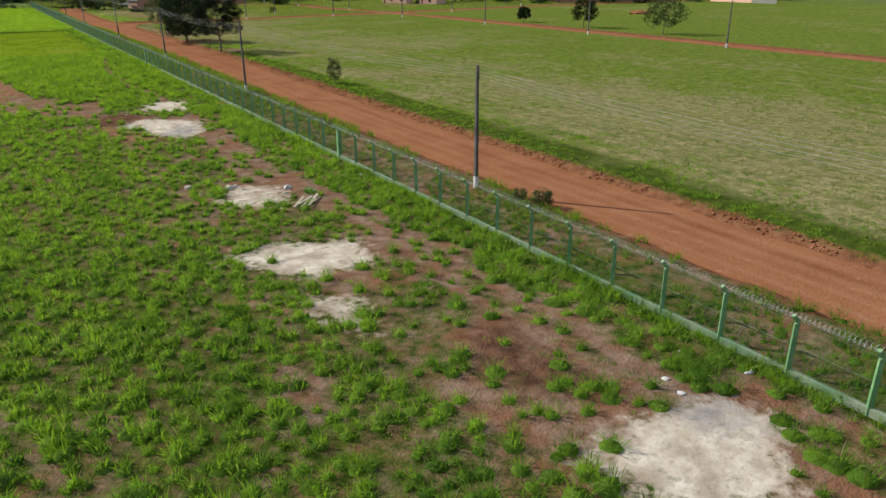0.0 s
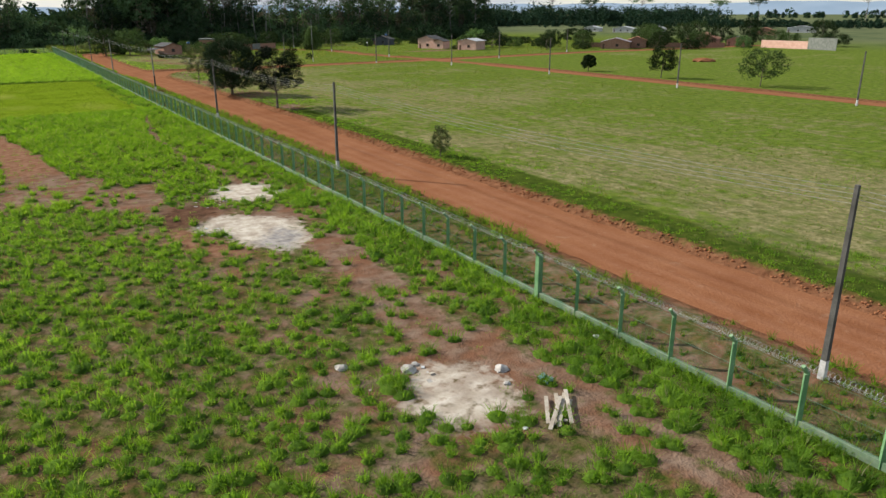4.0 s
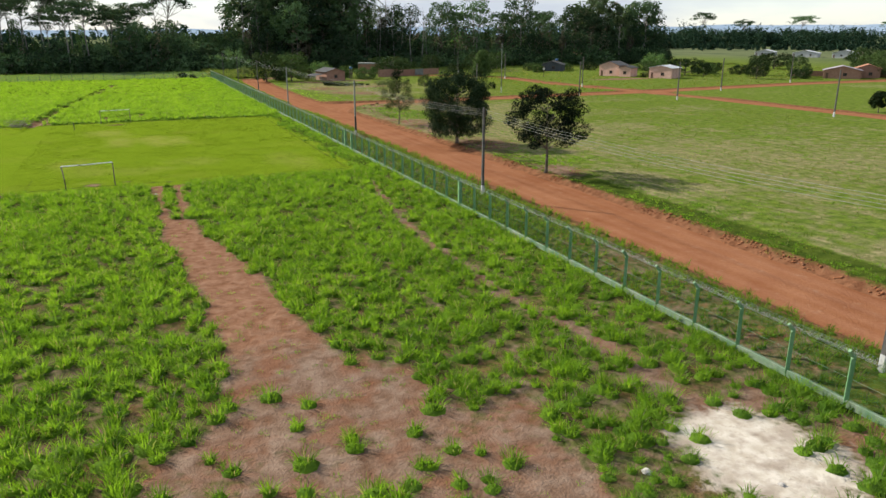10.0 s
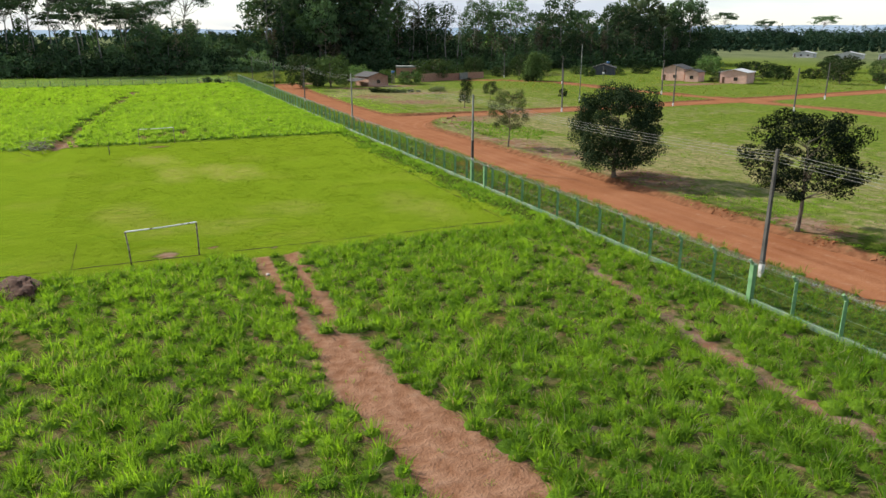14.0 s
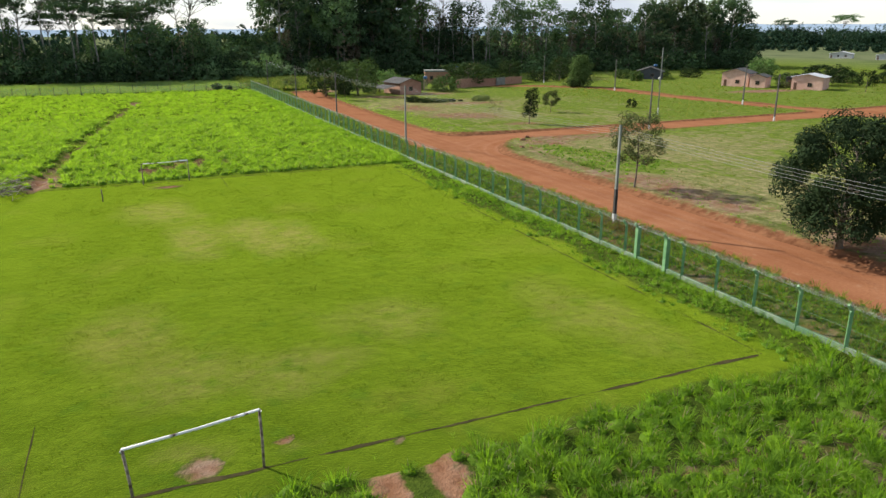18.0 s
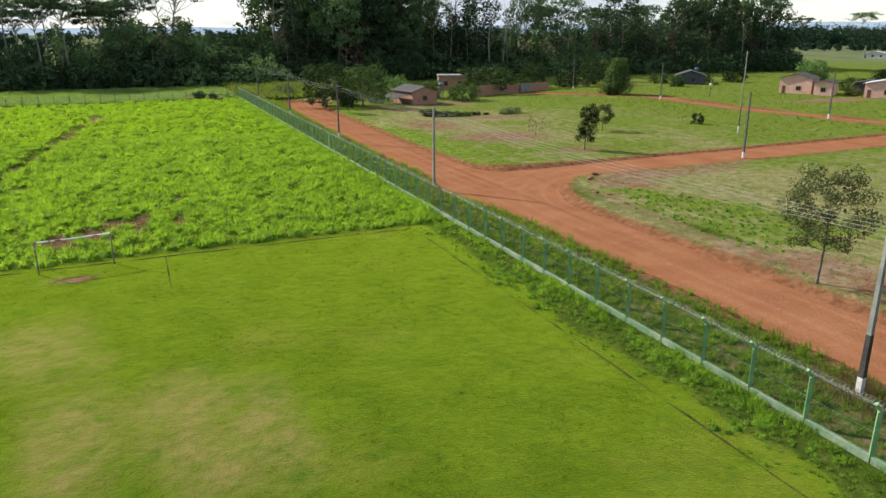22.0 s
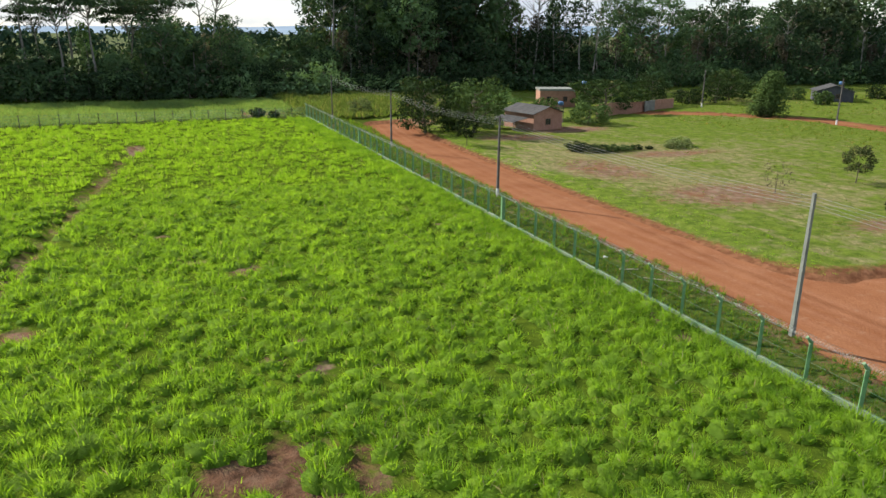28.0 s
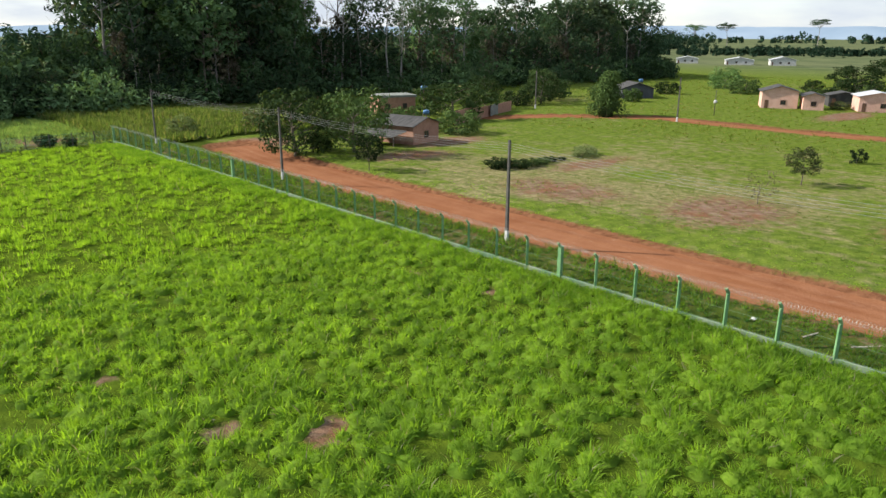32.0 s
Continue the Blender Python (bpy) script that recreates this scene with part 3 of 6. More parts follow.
    dry = np.where(x > 38, dry + 0.8 * (fbm(x, y, 4.5, 62, 4) - 0.5) + 0.35 * (vnoise(x, y * 0.12, 1.1, 63) - 0.5) * (y < 225), dry)
    dry = np.where(x > 38, dry - 0.75 * (1 - step(x + 3.0 * (fbm(x, y, 8, 64, 3) - 0.5), 42.4, 44.4)) * (1 - 0.8 * step(y, 142, 156)) - 0.16 * step(y, 236, 244) - 0.16 * step(x, 70, 95), dry)
    dry = dry - 0.3 * blob(x, y, 160, 120, 40, 160) - 0.35 * step(x, 220, 300) - 0.3 * step(y, 420, 500)
    dry = dry + 0.40 * corner - 0.8 * fresh
    lines = np.minimum(np.abs(y - PY0 + 0.3 * w), np.abs(y - PY1))
    lines = np.where((x > PX0) & (x < PX1 + 0.3), lines, 9)
    lines = np.minimum(lines, np.where((y > PY0) & (y < PY1), np.abs(x - PX1 + 0.4 * w), 9))
    for gx, gy0, gy1 in ((-0.4, 208, PY1), (-2.2, PY0, 161.5), (-14.6, PY0, 161.5)):
        lines = np.minimum(lines, np.where((y > gy0) & (y < gy1), np.abs(x - gx) + 0.05, 9))
    line = np.clip(1.15 - lines * 2.6, 0, 1) * inside
    worn = np.zeros_like(x)
    for b in ((-5.4, 189.0, 1.9, 5.0), (-0.9, 190.6, 2.0, 3.6), (-0.2, 186.2, 1.7, 3.4), (2.4, 187.6, 1.6, 4.6), (-8.0, 199.6, 3.0, 3.8),  (-8.0, 163.4, 3, 3), (-3, 162.4, 3.5, 2), (3.5, 167, 3, 2.5), (-11, 170, 2.5, 4), (-8.4, 156, 1.3, 1.0), (-8.4, 156, 0.9, 0.7), (-6.5, 212.6, 1.5, 0.9), (-4.2, 155.6, 0.5, 0.35), (15, 163, 2.5, 6)):
        worn = np.maximum(worn, blob(sx, sy, *b))
    worn = worn * (1 - 0.45 * (1 - step(y, 172, 180)))
    return dict(road=road, pitch=west, bare=bare, sand=np.where(inside, sand, 0), burnt=burnt, ash=ash, red=red, dry=np.clip(dry, 0, 1), line=np.clip(line, 0, 1), worn=worn * west, mown=np.where(x > np.where(y > 236, 36.5, 43), 1.0, 0.0), shoulder=np.where(x > FENCE_X, np.clip(1.1 - np.maximum(road, 0) * 0.6, 0, 1), 0), far=np.clip(np.maximum(step(x, 300, 420), step(y, 430, 520)) + step(-x, 120, 220), 0, 1), lush=np.where((y > 216) & (y < 352) & (x < FENCE_X), 1.0, 0.75 * step(-x, 16, 34) * (x < FENCE_X) * step(fbm(x, y, 12, 66, 3), 0.25, 0.6)))


def height(x, y, mk=None):
    """The ground's height."""
    x, y = np.asarray(x, float), np.asarray(y, float)
    mk = mk or masks(x, y)
    h = 0.16 * (fbm(x, y, 9, 5) - 0.5) + 0.05 * (fbm(x, y, 1.6, 6, 3) - 0.5)
    h = h * (1 - 0.85 * mk["pitch"]) + 0.34 * step(x, 38.0, 40.5) * (1 - step(x, 46, 62))
    rd = mk["road"] + 0.9 * (fbm(x, y, 2.4, 8, 3) - 0.5)
    h = np.where(mk["road"] < 1.2, h * step(mk["road"], 0, 1.2) - 0.22 * (1 - step(rd, -0.5, 0.45)) + 0.14 * step(rd, 0, 0.7) * (1 - step(rd, 0.7, 2.5)), h)
    h = h - 0.45 * np.clip(1 - along(x, y, DITCH) / 1.2, 0, 1)
    near = np.exp(-((x - FENCE_X) / 0.8) ** 2)
    bank = 0.36 * step(x, 25.4, 27.4) * (1 - step(x, 28.9, 30.6)) * step(mk["road"], -0.2, 1.6) * (0.75 + 0.5 * fbm(x, y, 4.0, 88, 3))
    return h * (1 - near) + bank


def at_ground(x, y):
    return float(height(np.array([x]), np.array([y]))[0])


# ---- ground: one sheet to the horizon ----
def axis(stops):
    out = [stops[0][0]]
    for (a, _), (b, d) in zip(stops, stops[1:]):
        n = max(1, round((b - a) / d))
        out += list(a + (b - a) * np.arange(1, n + 1) / n)
    return np.array(out)


def make_ground():
    xs = axis([(-4500, 0), (-300, 600), (-60, 30), (-22, 2.0), (46, 0.62), (140, 2.4), (300, 8), (900, 60), (4500, 450)])
    ys = axis([(-3000, 0), (-200, 400), (-20, 12), (2, 2), (262, 0.62), (352, 0.9), (420, 3), (700, 20), (1500, 100), (4500, 500)])
    gx, gy = np.meshgrid(xs, ys)
    x, y = gx.ravel(), gy.ravel()
    mk = masks(x, y)
    z = height(x, y, mk)
    n, m = len(xs), len(ys)
    i = (np.arange(m - 1)[:, None] * n + np.arange(n - 1)[None]).ravel()
    me = mesh_np("ground", np.c_[x, y, z], np.c_[i, i + 1, i + n + 1, i + n], True)
    for key in ("bare", "sand", "burnt", "ash", "red", "dry", "pitch", "worn", "lush", "shoulder", "mown", "far"):
        a = me.attributes.new(key, "FLOAT", "POINT")
        a.data.foreach_set("value", mk[key].astype(np.float32))
    tagged(obj("ground", me, M_GROUND), "reddish soil with green turf, bare patches and pale sand spills", "ground", kind="structure")


def strip(pts, half, z, stepm=1.5, across=7):
    """A ribbon along a polyline, its corners rounded."""
    p = np.array(pts, float)
    d = np.r_[0, np.cumsum(np.hypot(*np.diff(p, axis=0).T))]
    s = np.arange(0, d[-1], stepm)
    cx, cy = np.interp(s, d, p[:, 0]), np.interp(s, d, p[:, 1])
    k = np.ones(9) / 9
    cx[4:-4], cy[4:-4] = np.convolve(cx, k, "valid"), np.convolve(cy, k, "valid")
    tx, ty = np.gradient(cx), np.gradient(cy)
    ln = np.hypot(tx, ty)
    nx, ny = ty / ln, -tx / ln
    off = np.linspace(-half, half, across)
    x, y = cx[:, None] + nx[:, None] * off, cy[:, None] + ny[:, None] * off
    zz = z + 0.03 * (fbm(x, y, 1.1, 30, 3) - 0.5) + 0.05 * (1 - (off / half) ** 2)
    n, m = across, len(s)
    i = (np.arange(m - 1)[:, None] * n + np.arange(n - 1)[None]).ravel()
    return np.c_[x.ravel(), y.ravel(), zz.ravel()], np.c_[i, i + 1, i + n + 1, i + n]


def ruts(me, x, y):
    """Wheel marks: along the roads and round the junction's corners."""
    w = 0.7 * (fbm(x, y, 14, 81, 2) - 0.5)
    out = np.zeros(len(x))
    for path, offs in ((ROAD, (0.7, 2.3)), (SIDE, (0.8, 2.2)), (BACK, (0.8,))):
        d = along(x, y, path)
        for o in offs:
            out = np.maximum(out, np.clip(1 - np.abs(d - o + w) / 0.55, 0, 1) * (0.1 + 0.9 * fbm(x, y, 18, 83, 2)))
    for cx, cy, r in ((52, 216, 14.0), (52, 216, 15.7), (52, 216, 18.2), (53, 253, 15.5), (53, 253, 17.3), (53, 253, 20.0)):
        d = np.abs(np.hypot(x - cx, y - cy) - r + 0.5 * w)
        out = np.maximum(out, np.clip(1 - d / 0.40, 0, 1) * ((x < cx + 4) & (np.abs(y - 234) < 17)))
    a = me.attributes.new("track", "FLOAT", "POINT")
    a.data.foreach_set("value", np.clip(out, 0, 1).astype(np.float32))


def make_roads():
    for name, pts, half, z, label in (("road_main", ROAD, 4.6, -0.13, "red dirt road with wheel marks beside the fence"), ("road_side", SIDE, 4.6, -0.135, "red dirt side road crossing the mown field"),
                                      ("road_back", BACK, 3.4, -0.14, "narrow red dirt road past the houses")):
        v, f = strip(pts, half, z, 1.2, 25)
        me = mesh_np(name, v, f, True)
        ruts(me, v[:, 0], v[:, 1])
        tagged(obj(name, me, M_ROAD), label, "dirt road", kind="structure")
    g = np.arange(-15, 17.1, 0.4)
    gx, gy = [q.ravel() for q in np.meshgrid(40.5 + g, 231.5 + g)]
    n = len(g)
    i = (np.arange(n - 1)[:, None] * n + np.arange(n - 1)[None]).ravel()
    far = np.hypot(gx - 41.5, gy - 232.5)
    z = -0.095 - 0.04 * step(far, 9, 15) + 0.02 * (fbm(gx, gy, 1.3, 31, 3) - 0.5)
    me = mesh_np("road_junction", np.c_[gx, gy, z], np.c_[i, i + 1, i + n + 1, i + n], True)
    ruts(me, gx, gy)
    tagged(obj("road_junction", me, M_ROAD), "wide red dirt road junction with curved wheel marks", "dirt road", kind="structure")


make_ground()
make_roads()


def pitch_lines():
    """Narrow worn furrows that mark the pitch."""
    mt = plain("dark_worn_furrow", (0.028, 0.028, 0.012), (0.070, 0.056, 0.026), 1.2, 1.0, spec=0.0)
    for k, pts in enumerate(([(PX0, PY0), (PX1, PY0)], [(PX0, PY1), (PX1, PY1)], [(PX1, PY0), (PX1, PY1)], [(-0.4, 208), (-0.4, PY1)], [(-14.6, PY0), (-14.6, 161.5)])):
        v, f = strip(pts, (0.15, 0.15, 0.07, 0.06, 0.04)[k], 0.0, 0.35, 3)
        ch = fbm(v[:, 0], v[:, 1], 1.6, 77, 3)
        mid = np.repeat(v.reshape(-1, 3, 3)[:, 1:2], 3, 1).reshape(-1, 3)
        v[:, :2] = mid[:, :2] + (v[:, :2] - mid[:, :2]) * np.clip(2.6 * (ch - 0.28), 0.35 if k > 2 else 0.0, 1.1)[:, None] + (0.06 if k > 2 else 0.2) * (fbm(mid[:, 0], mid[:, 1], 2.4, 79, 3) - 0.5)[:, None]
        v[:, 2] = height(v[:, 0], v[:, 1]) + 0.012
        tagged(obj("pitch_line", mesh_np("pitch_line", v, f), mt), "narrow worn furrow marking the football pitch", "pitch line", kind="structure")


pitch_lines()


# ---- grass ----
def blades(x, y, z, size, n, width, spread, seed):
    """Tufts of n narrow pointed blades each, at x, y, z: arrays of triangles."""
    r = np.random.default_rng(seed)
    k = len(x)
    a = r.uniform(0, 2 * math.pi, (k, n))
    rad = size[:, None] * spread * np.sqrt(r.uniform(0, 1, (k, n)))
    bx, by = x[:, None] + rad * np.cos(a), y[:, None] + rad * np.sin(a)
    a2 = a + r.normal(0, 0.5, (k, n))
    lean = r.uniform(0.0, 1.0, (k, n))
    h = size[:, None] * (1.0 - 0.55 * lean**2) * r.uniform(0.7, 1.1, (k, n))
    out = size[:, None] * (0.05 + 0.85 * lean) * r.uniform(0.7, 1.1, (k, n))
    tx, ty, tz = bx + out * np.cos(a2), by + out * np.sin(a2), z[:, None] + h
    w = width * r.uniform(0.7, 1.3, (k, n)) * (0.5 + size[:, None])
    b = a2 + math.pi / 2 + r.normal(0, 0.7, (k, n))
    wx, wy, wz = w * np.cos(b), w * np.sin(b), w * r.normal(0, 0.5, (k, n))
    mx, my, mz = bx + 0.12 * (tx - bx), by + 0.12 * (ty - by), z[:, None] + h * (0.05 + 0.30 * lean)
    v = np.stack([np.stack([mx + wx, my + wy, mz + wz], -1), np.stack([mx - wx, my - wy, mz - wz], -1), np.stack([tx, ty, tz], -1)], 2).reshape(-1, 3)
    return v, np.arange(len(v)).reshape(-1, 3)


def tufts(name, label, material, x0, x1, y0, y1, count, chance, size, n, width=0.035, spread=0.5, seed=1):
    r = np.random.default_rng(seed)
    x, y = r.uniform(x0, x1, count), r.uniform(y0, y1, count)
    mk = masks(x, y)
    keep = r.uniform(0, 1, count) < chance(x, y, mk)
    x, y = x[keep], y[keep]
    z = height(x, y)
    s = size(x, y) * r.uniform(0.65, 1.25, len(x))
    v, f = blades(x, y, z, s, n, width, spread, seed + 1)
    tagged(obj(name, mesh_np(name, v, f), material), label, "grass", kind="stuff")


def seen_left(x, y):
    """The strip of the field that the flight looks upon."""
    return step(x, -15.0 - 0.19 * np.maximum(0, y - 70), -12.0 - 0.17 * np.maximum(0, y - 70))


def south_chance(x, y, mk):
    open_ = np.maximum.reduce([mk["bare"] * 1.05, mk["sand"] * 1.5, mk["burnt"], mk["line"]])
    lush = 0.46 + 0.34 * step(-x, -14, -4) + 0.42 * step(-x, -12, -6) * step(-y, -58, -40) + 0.6 * step(x, 19.6, 20.8) * step(y, 10, 30) + 0.55 * step(fbm(x, y, 2.6, 33, 3), 0.36, 0.58) + 0.5 * step(y, 95, 125)
    return np.clip(lush * np.clip(1.55 - 1.5 * open_, 0.02, 1), 0, 1) * (mk["pitch"] < 0.3) * seen_left(x, y)


def middle_chance(x, y, mk):
    gaps = step(fbm(x, y, 3.2, 34, 3), 0.32, 0.44)
    return np.clip(0.68 + 0.32 * gaps, 0, 1) * np.clip(1.72 - 1.9 * np.maximum(mk["bare"], mk["sand"] * 1.4), 0.02, 1) * (mk["pitch"] < 0.3) * seen_left(x, y)


def north_chance(x, y, mk):
    return (0.5 + 0.5 * step(fbm(x, y, 2.4, 35, 3), 0.30, 0.42)) * np.clip(1.1 - 1.15 * mk["bare"], 0.02, 1) * np.maximum(step(along(x, y, DITCH), 0.9, 1.5), 0.26) * (mk["pitch"] < 0.2) * seen_left(x, y)


def tussocks(name, label, material, x0, x1, y0, y1, gap, chance, size, n, width, seed, heart=1.0, reach=1.0):
    """Separate domes of fine arching blades round a dense heart, on a shaken grid."""
    r = np.random.default_rng(seed)
    gx, gy = np.meshgrid(np.arange(x0, x1, gap), np.arange(y0, y1, gap * 0.9))
    gx = gx + 0.5 * gap * (np.arange(gx.shape[0])[:, None] % 2)
    x, y = gx.ravel() + r.uniform(-0.42, 0.42, gx.size) * gap, gy.ravel() + r.uniform(-0.42, 0.42, gx.size) * gap
    keep = (r.uniform(0, 1, len(x)) < chance(x, y, masks(x, y))) & (x < x1)
    x, y = x[keep], y[keep]
    z, k = height(x, y), len(x)
    s = size(x, y) * r.uniform(0.6, 1.3, k)
    wide = r.uniform(0.8, 1.3, k)[:, None]
    a, q = r.uniform(0, 2 * math.pi, (k, n)), np.sqrt(r.uniform(0, 1, (k, n)))
    rad = 0.55 * s[:, None] * q * wide * (1 + 0.35 * np.sin(2 * a + r.uniform(0, 6, (k, 1))))
    bx, by, bz = x[:, None] + rad * np.cos(a), y[:, None] + rad * np.sin(a), z[:, None] + 0 * rad
    a2 = a + r.normal(0, 0.5, (k, n))
    lean = np.clip(0.05 + 0.62 * q + r.normal(0, 0.18, (k, n)), 0, 1.0)
    ln = s[:, None] * reach * r.uniform(0.55, 1.15, (k, n))
    e1, e2 = 1.50 - 0.75 * lean, 1.30 - 1.25 * lean
    mx, my, mz = bx + 0.55 * ln * np.cos(e1) * np.cos(a2), by + 0.55 * ln * np.cos(e1) * np.sin(a2), bz + 0.55 * ln * np.sin(e1)
    tx, ty, tz = mx + 0.5 * ln * np.cos(e2) * np.cos(a2), my + 0.5 * ln * np.cos(e2) * np.sin(a2), np.maximum(mz + 0.5 * ln * np.sin(e2), bz + 0.02)
    w, b = width * r.uniform(0.7, 1.3, (k, n)) * (0.5 + s[:, None]), a2 + math.pi / 2 + r.normal(0, 0.5, (k, n))
    wx, wy, wz = w * np.cos(b), w * np.sin(b), w * r.normal(0, 0.4, (k, n))
    v = np.stack([np.stack([bx, by, bz - 0.02], -1), np.stack([mx - wx, my - wy, mz - wz], -1), np.stack([tx, ty, tz], -1), np.stack([mx + wx, my + wy, mz + wz], -1)], 2).reshape(-1, 3)
    f = np.arange(len(v)).reshape(-1, 4)
    # the dense heart of each tussock
    m = 7
    t = 2 * math.pi * np.arange(m) / m
    rings = []
    for rr, zz in ((0.78 * heart, -0.03), (0.60 * heart, 0.26 * heart), (0.06, 0.46 * heart)):
        jig = r.uniform(0.8, 1.2, (k, m)) * s[:, None]
        rings.append(np.stack([x[:, None] + rr * wide * jig * np.cos(t), y[:, None] + rr * wide * jig * np.sin(t), z[:, None] + zz * jig], -1))
    hv = np.stack(rings, 1).reshape(-1, 3)
    i, o = np.arange(m), len(v) + 3 * m * np.arange(k)[:, None]
    hf = [np.stack([o + c * m + i, o + c * m + (i + 1) % m, o + (c + 1) * m + (i + 1) % m, o + (c + 1) * m + i], -1).reshape(-1, 4) for c in (0, 1)]
    me = mesh_np(name, np.r_[v, hv], np.r_[f, hf[0], hf[1]])
    core = me.attributes.new("heart", "FLOAT", "POINT")
    core.data.foreach_set("value", np.r_[np.zeros(len(v)), np.ones(len(hv))].astype(np.float32))
    tagged(obj(name, me, material), label, "grass", kind="stuff")


tussocks("grass_south_field", "bright green tussock grass with bare soil between", M_GRASS_D, -16, FENCE_X - 0.3, 2, 92, 0.84, south_chance,
         lambda x, y: 0.33 + 0.26 * fbm(x, y, 3.4, 12) + 0.16 * step(x, 19.2, 20.6), 62, 0.0120, 11, 0.86, 1.14)
tussocks("grass_middle_field", "large bright green grass tussocks", M_GRASS_S, -30, FENCE_X - 0.3, 90, 153.4, 0.94, middle_chance,
         lambda x, y: 0.46 + 0.22 * fbm(x, y, 7, 12) + 0.04 * step(y, 90, 120), 92, 0.0125, 37, 0.88, 1.14)
tufts("grass_south_low", "short grass and weeds between the tussocks", M_GRASS_D, -30, FENCE_X - 0.25, 2, 153.6, 15000, lambda x, y, mk: np.maximum((0.75 - 0.45 * step(y, 75, 95)) * south_chance(x, y, mk), 0.16 * (mk["sand"] < 0.4) * (mk["burnt"] < 0.4) * seen_left(x, y) * step(fbm(x, y, 5, 65, 3), 0.42, 0.6)),
      lambda x, y: 0.13 + 0.12 * fbm(x, y, 3, 16), 14, 0.016, 1.1, 31)
tussocks("grass_north_field", "lush tall bright green pasture grass", M_GRASS, -36, FENCE_X - 0.3, 217.4, 284, 1.06, north_chance,
         lambda x, y: 0.54 + 0.36 * fbm(x, y, 4, 14, 3), 72, 0.0145, 13)
tufts("grass_north_end", "lush pasture grass at the field's far end", M_GRASS, -56, FENCE_X - 0.3, 284, 351, 4200, north_chance,
      lambda x, y: 0.50 + 0.36 * fbm(x, y, 4, 14, 3), 32, 0.034, 0.5, 39)
tufts("grass_north_low", "low grass under the tall pasture tussocks", M_GRASS, -56, FENCE_X - 0.3, 216.8, 350, 24000, lambda x, y, mk: 0.8 * north_chance(x, y, mk),
      lambda x, y: 0.25 + 0.2 * fbm(x, y, 2.0, 18, 3), 6, 0.026, 1.3, 33)
tufts("grass_pitch", "short cropped grass of the football pitch", M_GRASS_P, -17, 20.6, 154.4, 216.5, 30000, lambda x, y, mk: mk["pitch"] * (1 - 0.9 * mk["worn"]) * (0.35 + 0.65 * step(fbm(x, y, 3.0, 55, 3), 0.40, 0.60)) * seen_left(x, y),
      lambda x, y: 0.05 + 0.07 * fbm(x, y, 2.5, 56, 3), 6, 0.020, 2.2, 57)
tufts("grass_track", "small grass tufts scattered over the bare dirt track", M_GRASS_D, -9, 13, 86, 126, 3600, lambda x, y, mk: (mk["bare"] > 0.7) * (mk["sand"] < 0.3) * (0.04 + 0.30 * step(fbm(x, y, 4, 99, 3), 0.46, 0.62) * (1 - step(y, 104, 112))),
      lambda x, y: 0.06 + 0.26 * fbm(x, y, 1.6, 16), 26, 0.014, 1.1, 83)
tufts("dry_weeds", "dry brown weeds standing round the foot of the pole", M_WEED, 26.6, 30.6, 173.5, 182, 420, lambda x, y, mk: np.maximum(blob(x, y, 28.6, 178.2, 1.6, 2.6), 0.5 * blob(x, y, 27.6, 175.5, 1.2, 2.0)),
      lambda x, y: 0.30 + 0.30 * fbm(x, y, 2, 91), 22, 0.018, 0.7, 84)
tufts("grass_kerb", "weeds crowding the low kerb of the fence", M_GRASS_D, FENCE_X - 1.3, FENCE_X - 0.12, 2, 350, 3400, lambda x, y, mk: (0.25 + 0.75 * step(fbm(x, y, 5, 53), 0.42, 0.58)) * (0.3 + 0.7 * step(x, FENCE_X - 1.2, FENCE_X - 0.5)),
      lambda x, y: 0.25 + 0.35 * fbm(x, y, 4, 54), 30, 0.018, 0.6, 51)
tufts("grass_west_field", "rough tussock grass spreading west over the open field", M_GRASS_S, -110, -14, -20, 350, 16000, lambda x, y, mk: (1 - seen_left(x, y)) * (mk["pitch"] < 0.3) * (0.25 + 0.75 * step(fbm(x, y, 6, 67, 3), 0.35, 0.6)),
      lambda x, y: 0.40 + 0.35 * fbm(x, y, 6, 68), 9, 0.075, 0.6, 71)
tufts("grass_fence_edge", "darker taller grass along the fence", M_GRASS_D, 18.5, FENCE_X - 0.5, 217, 350, 3800, lambda x, y, mk: step(x + 2.5 * (fbm(x, y, 8, 58, 3) - 0.5), 19.5, 23) * np.clip(1.2 - mk["bare"], 0, 1),
      lambda x, y: 0.40 + 0.35 * fbm(x, y, 4, 59), 40, 0.018, 0.45, 61)
tussocks("grass_fence_strip", "soft weedy grass along the kerb of the fence", M_GRASS_D, 20.6, FENCE_X - 0.25, 153, 217.5, 0.52, lambda x, y, mk: (0.35 + 0.65 * step(x + 1.6 * (fbm(x, y, 3.0, 19, 3) - 0.5), 21.0, 22.6)) * (1 - 0.6 * mk["bare"]),
         lambda x, y: 0.12 + 0.26 * step(fbm(x, y, 2.6, 15, 3), 0.42, 0.66), 36, 0.0125, 15, 0.75, 1.25)
tussocks("grass_verge", "weedy verge grass between fence and road", M_GRASS_V, FENCE_X + 0.35, 31.6, 0, 352, 0.74, lambda x, y, mk: step(mk["road"], -0.2, 0.9) * np.clip(0.06 + 0.42 * step(y, 95, 125) + 0.8 * step(fbm(x, y, 3.6, 41, 3), 0.36, 0.52), 0, 1),
         lambda x, y: 0.20 + 0.34 * fbm(x, y, 4, 42), 28, 0.0165, 17, 0.6, 1.5)
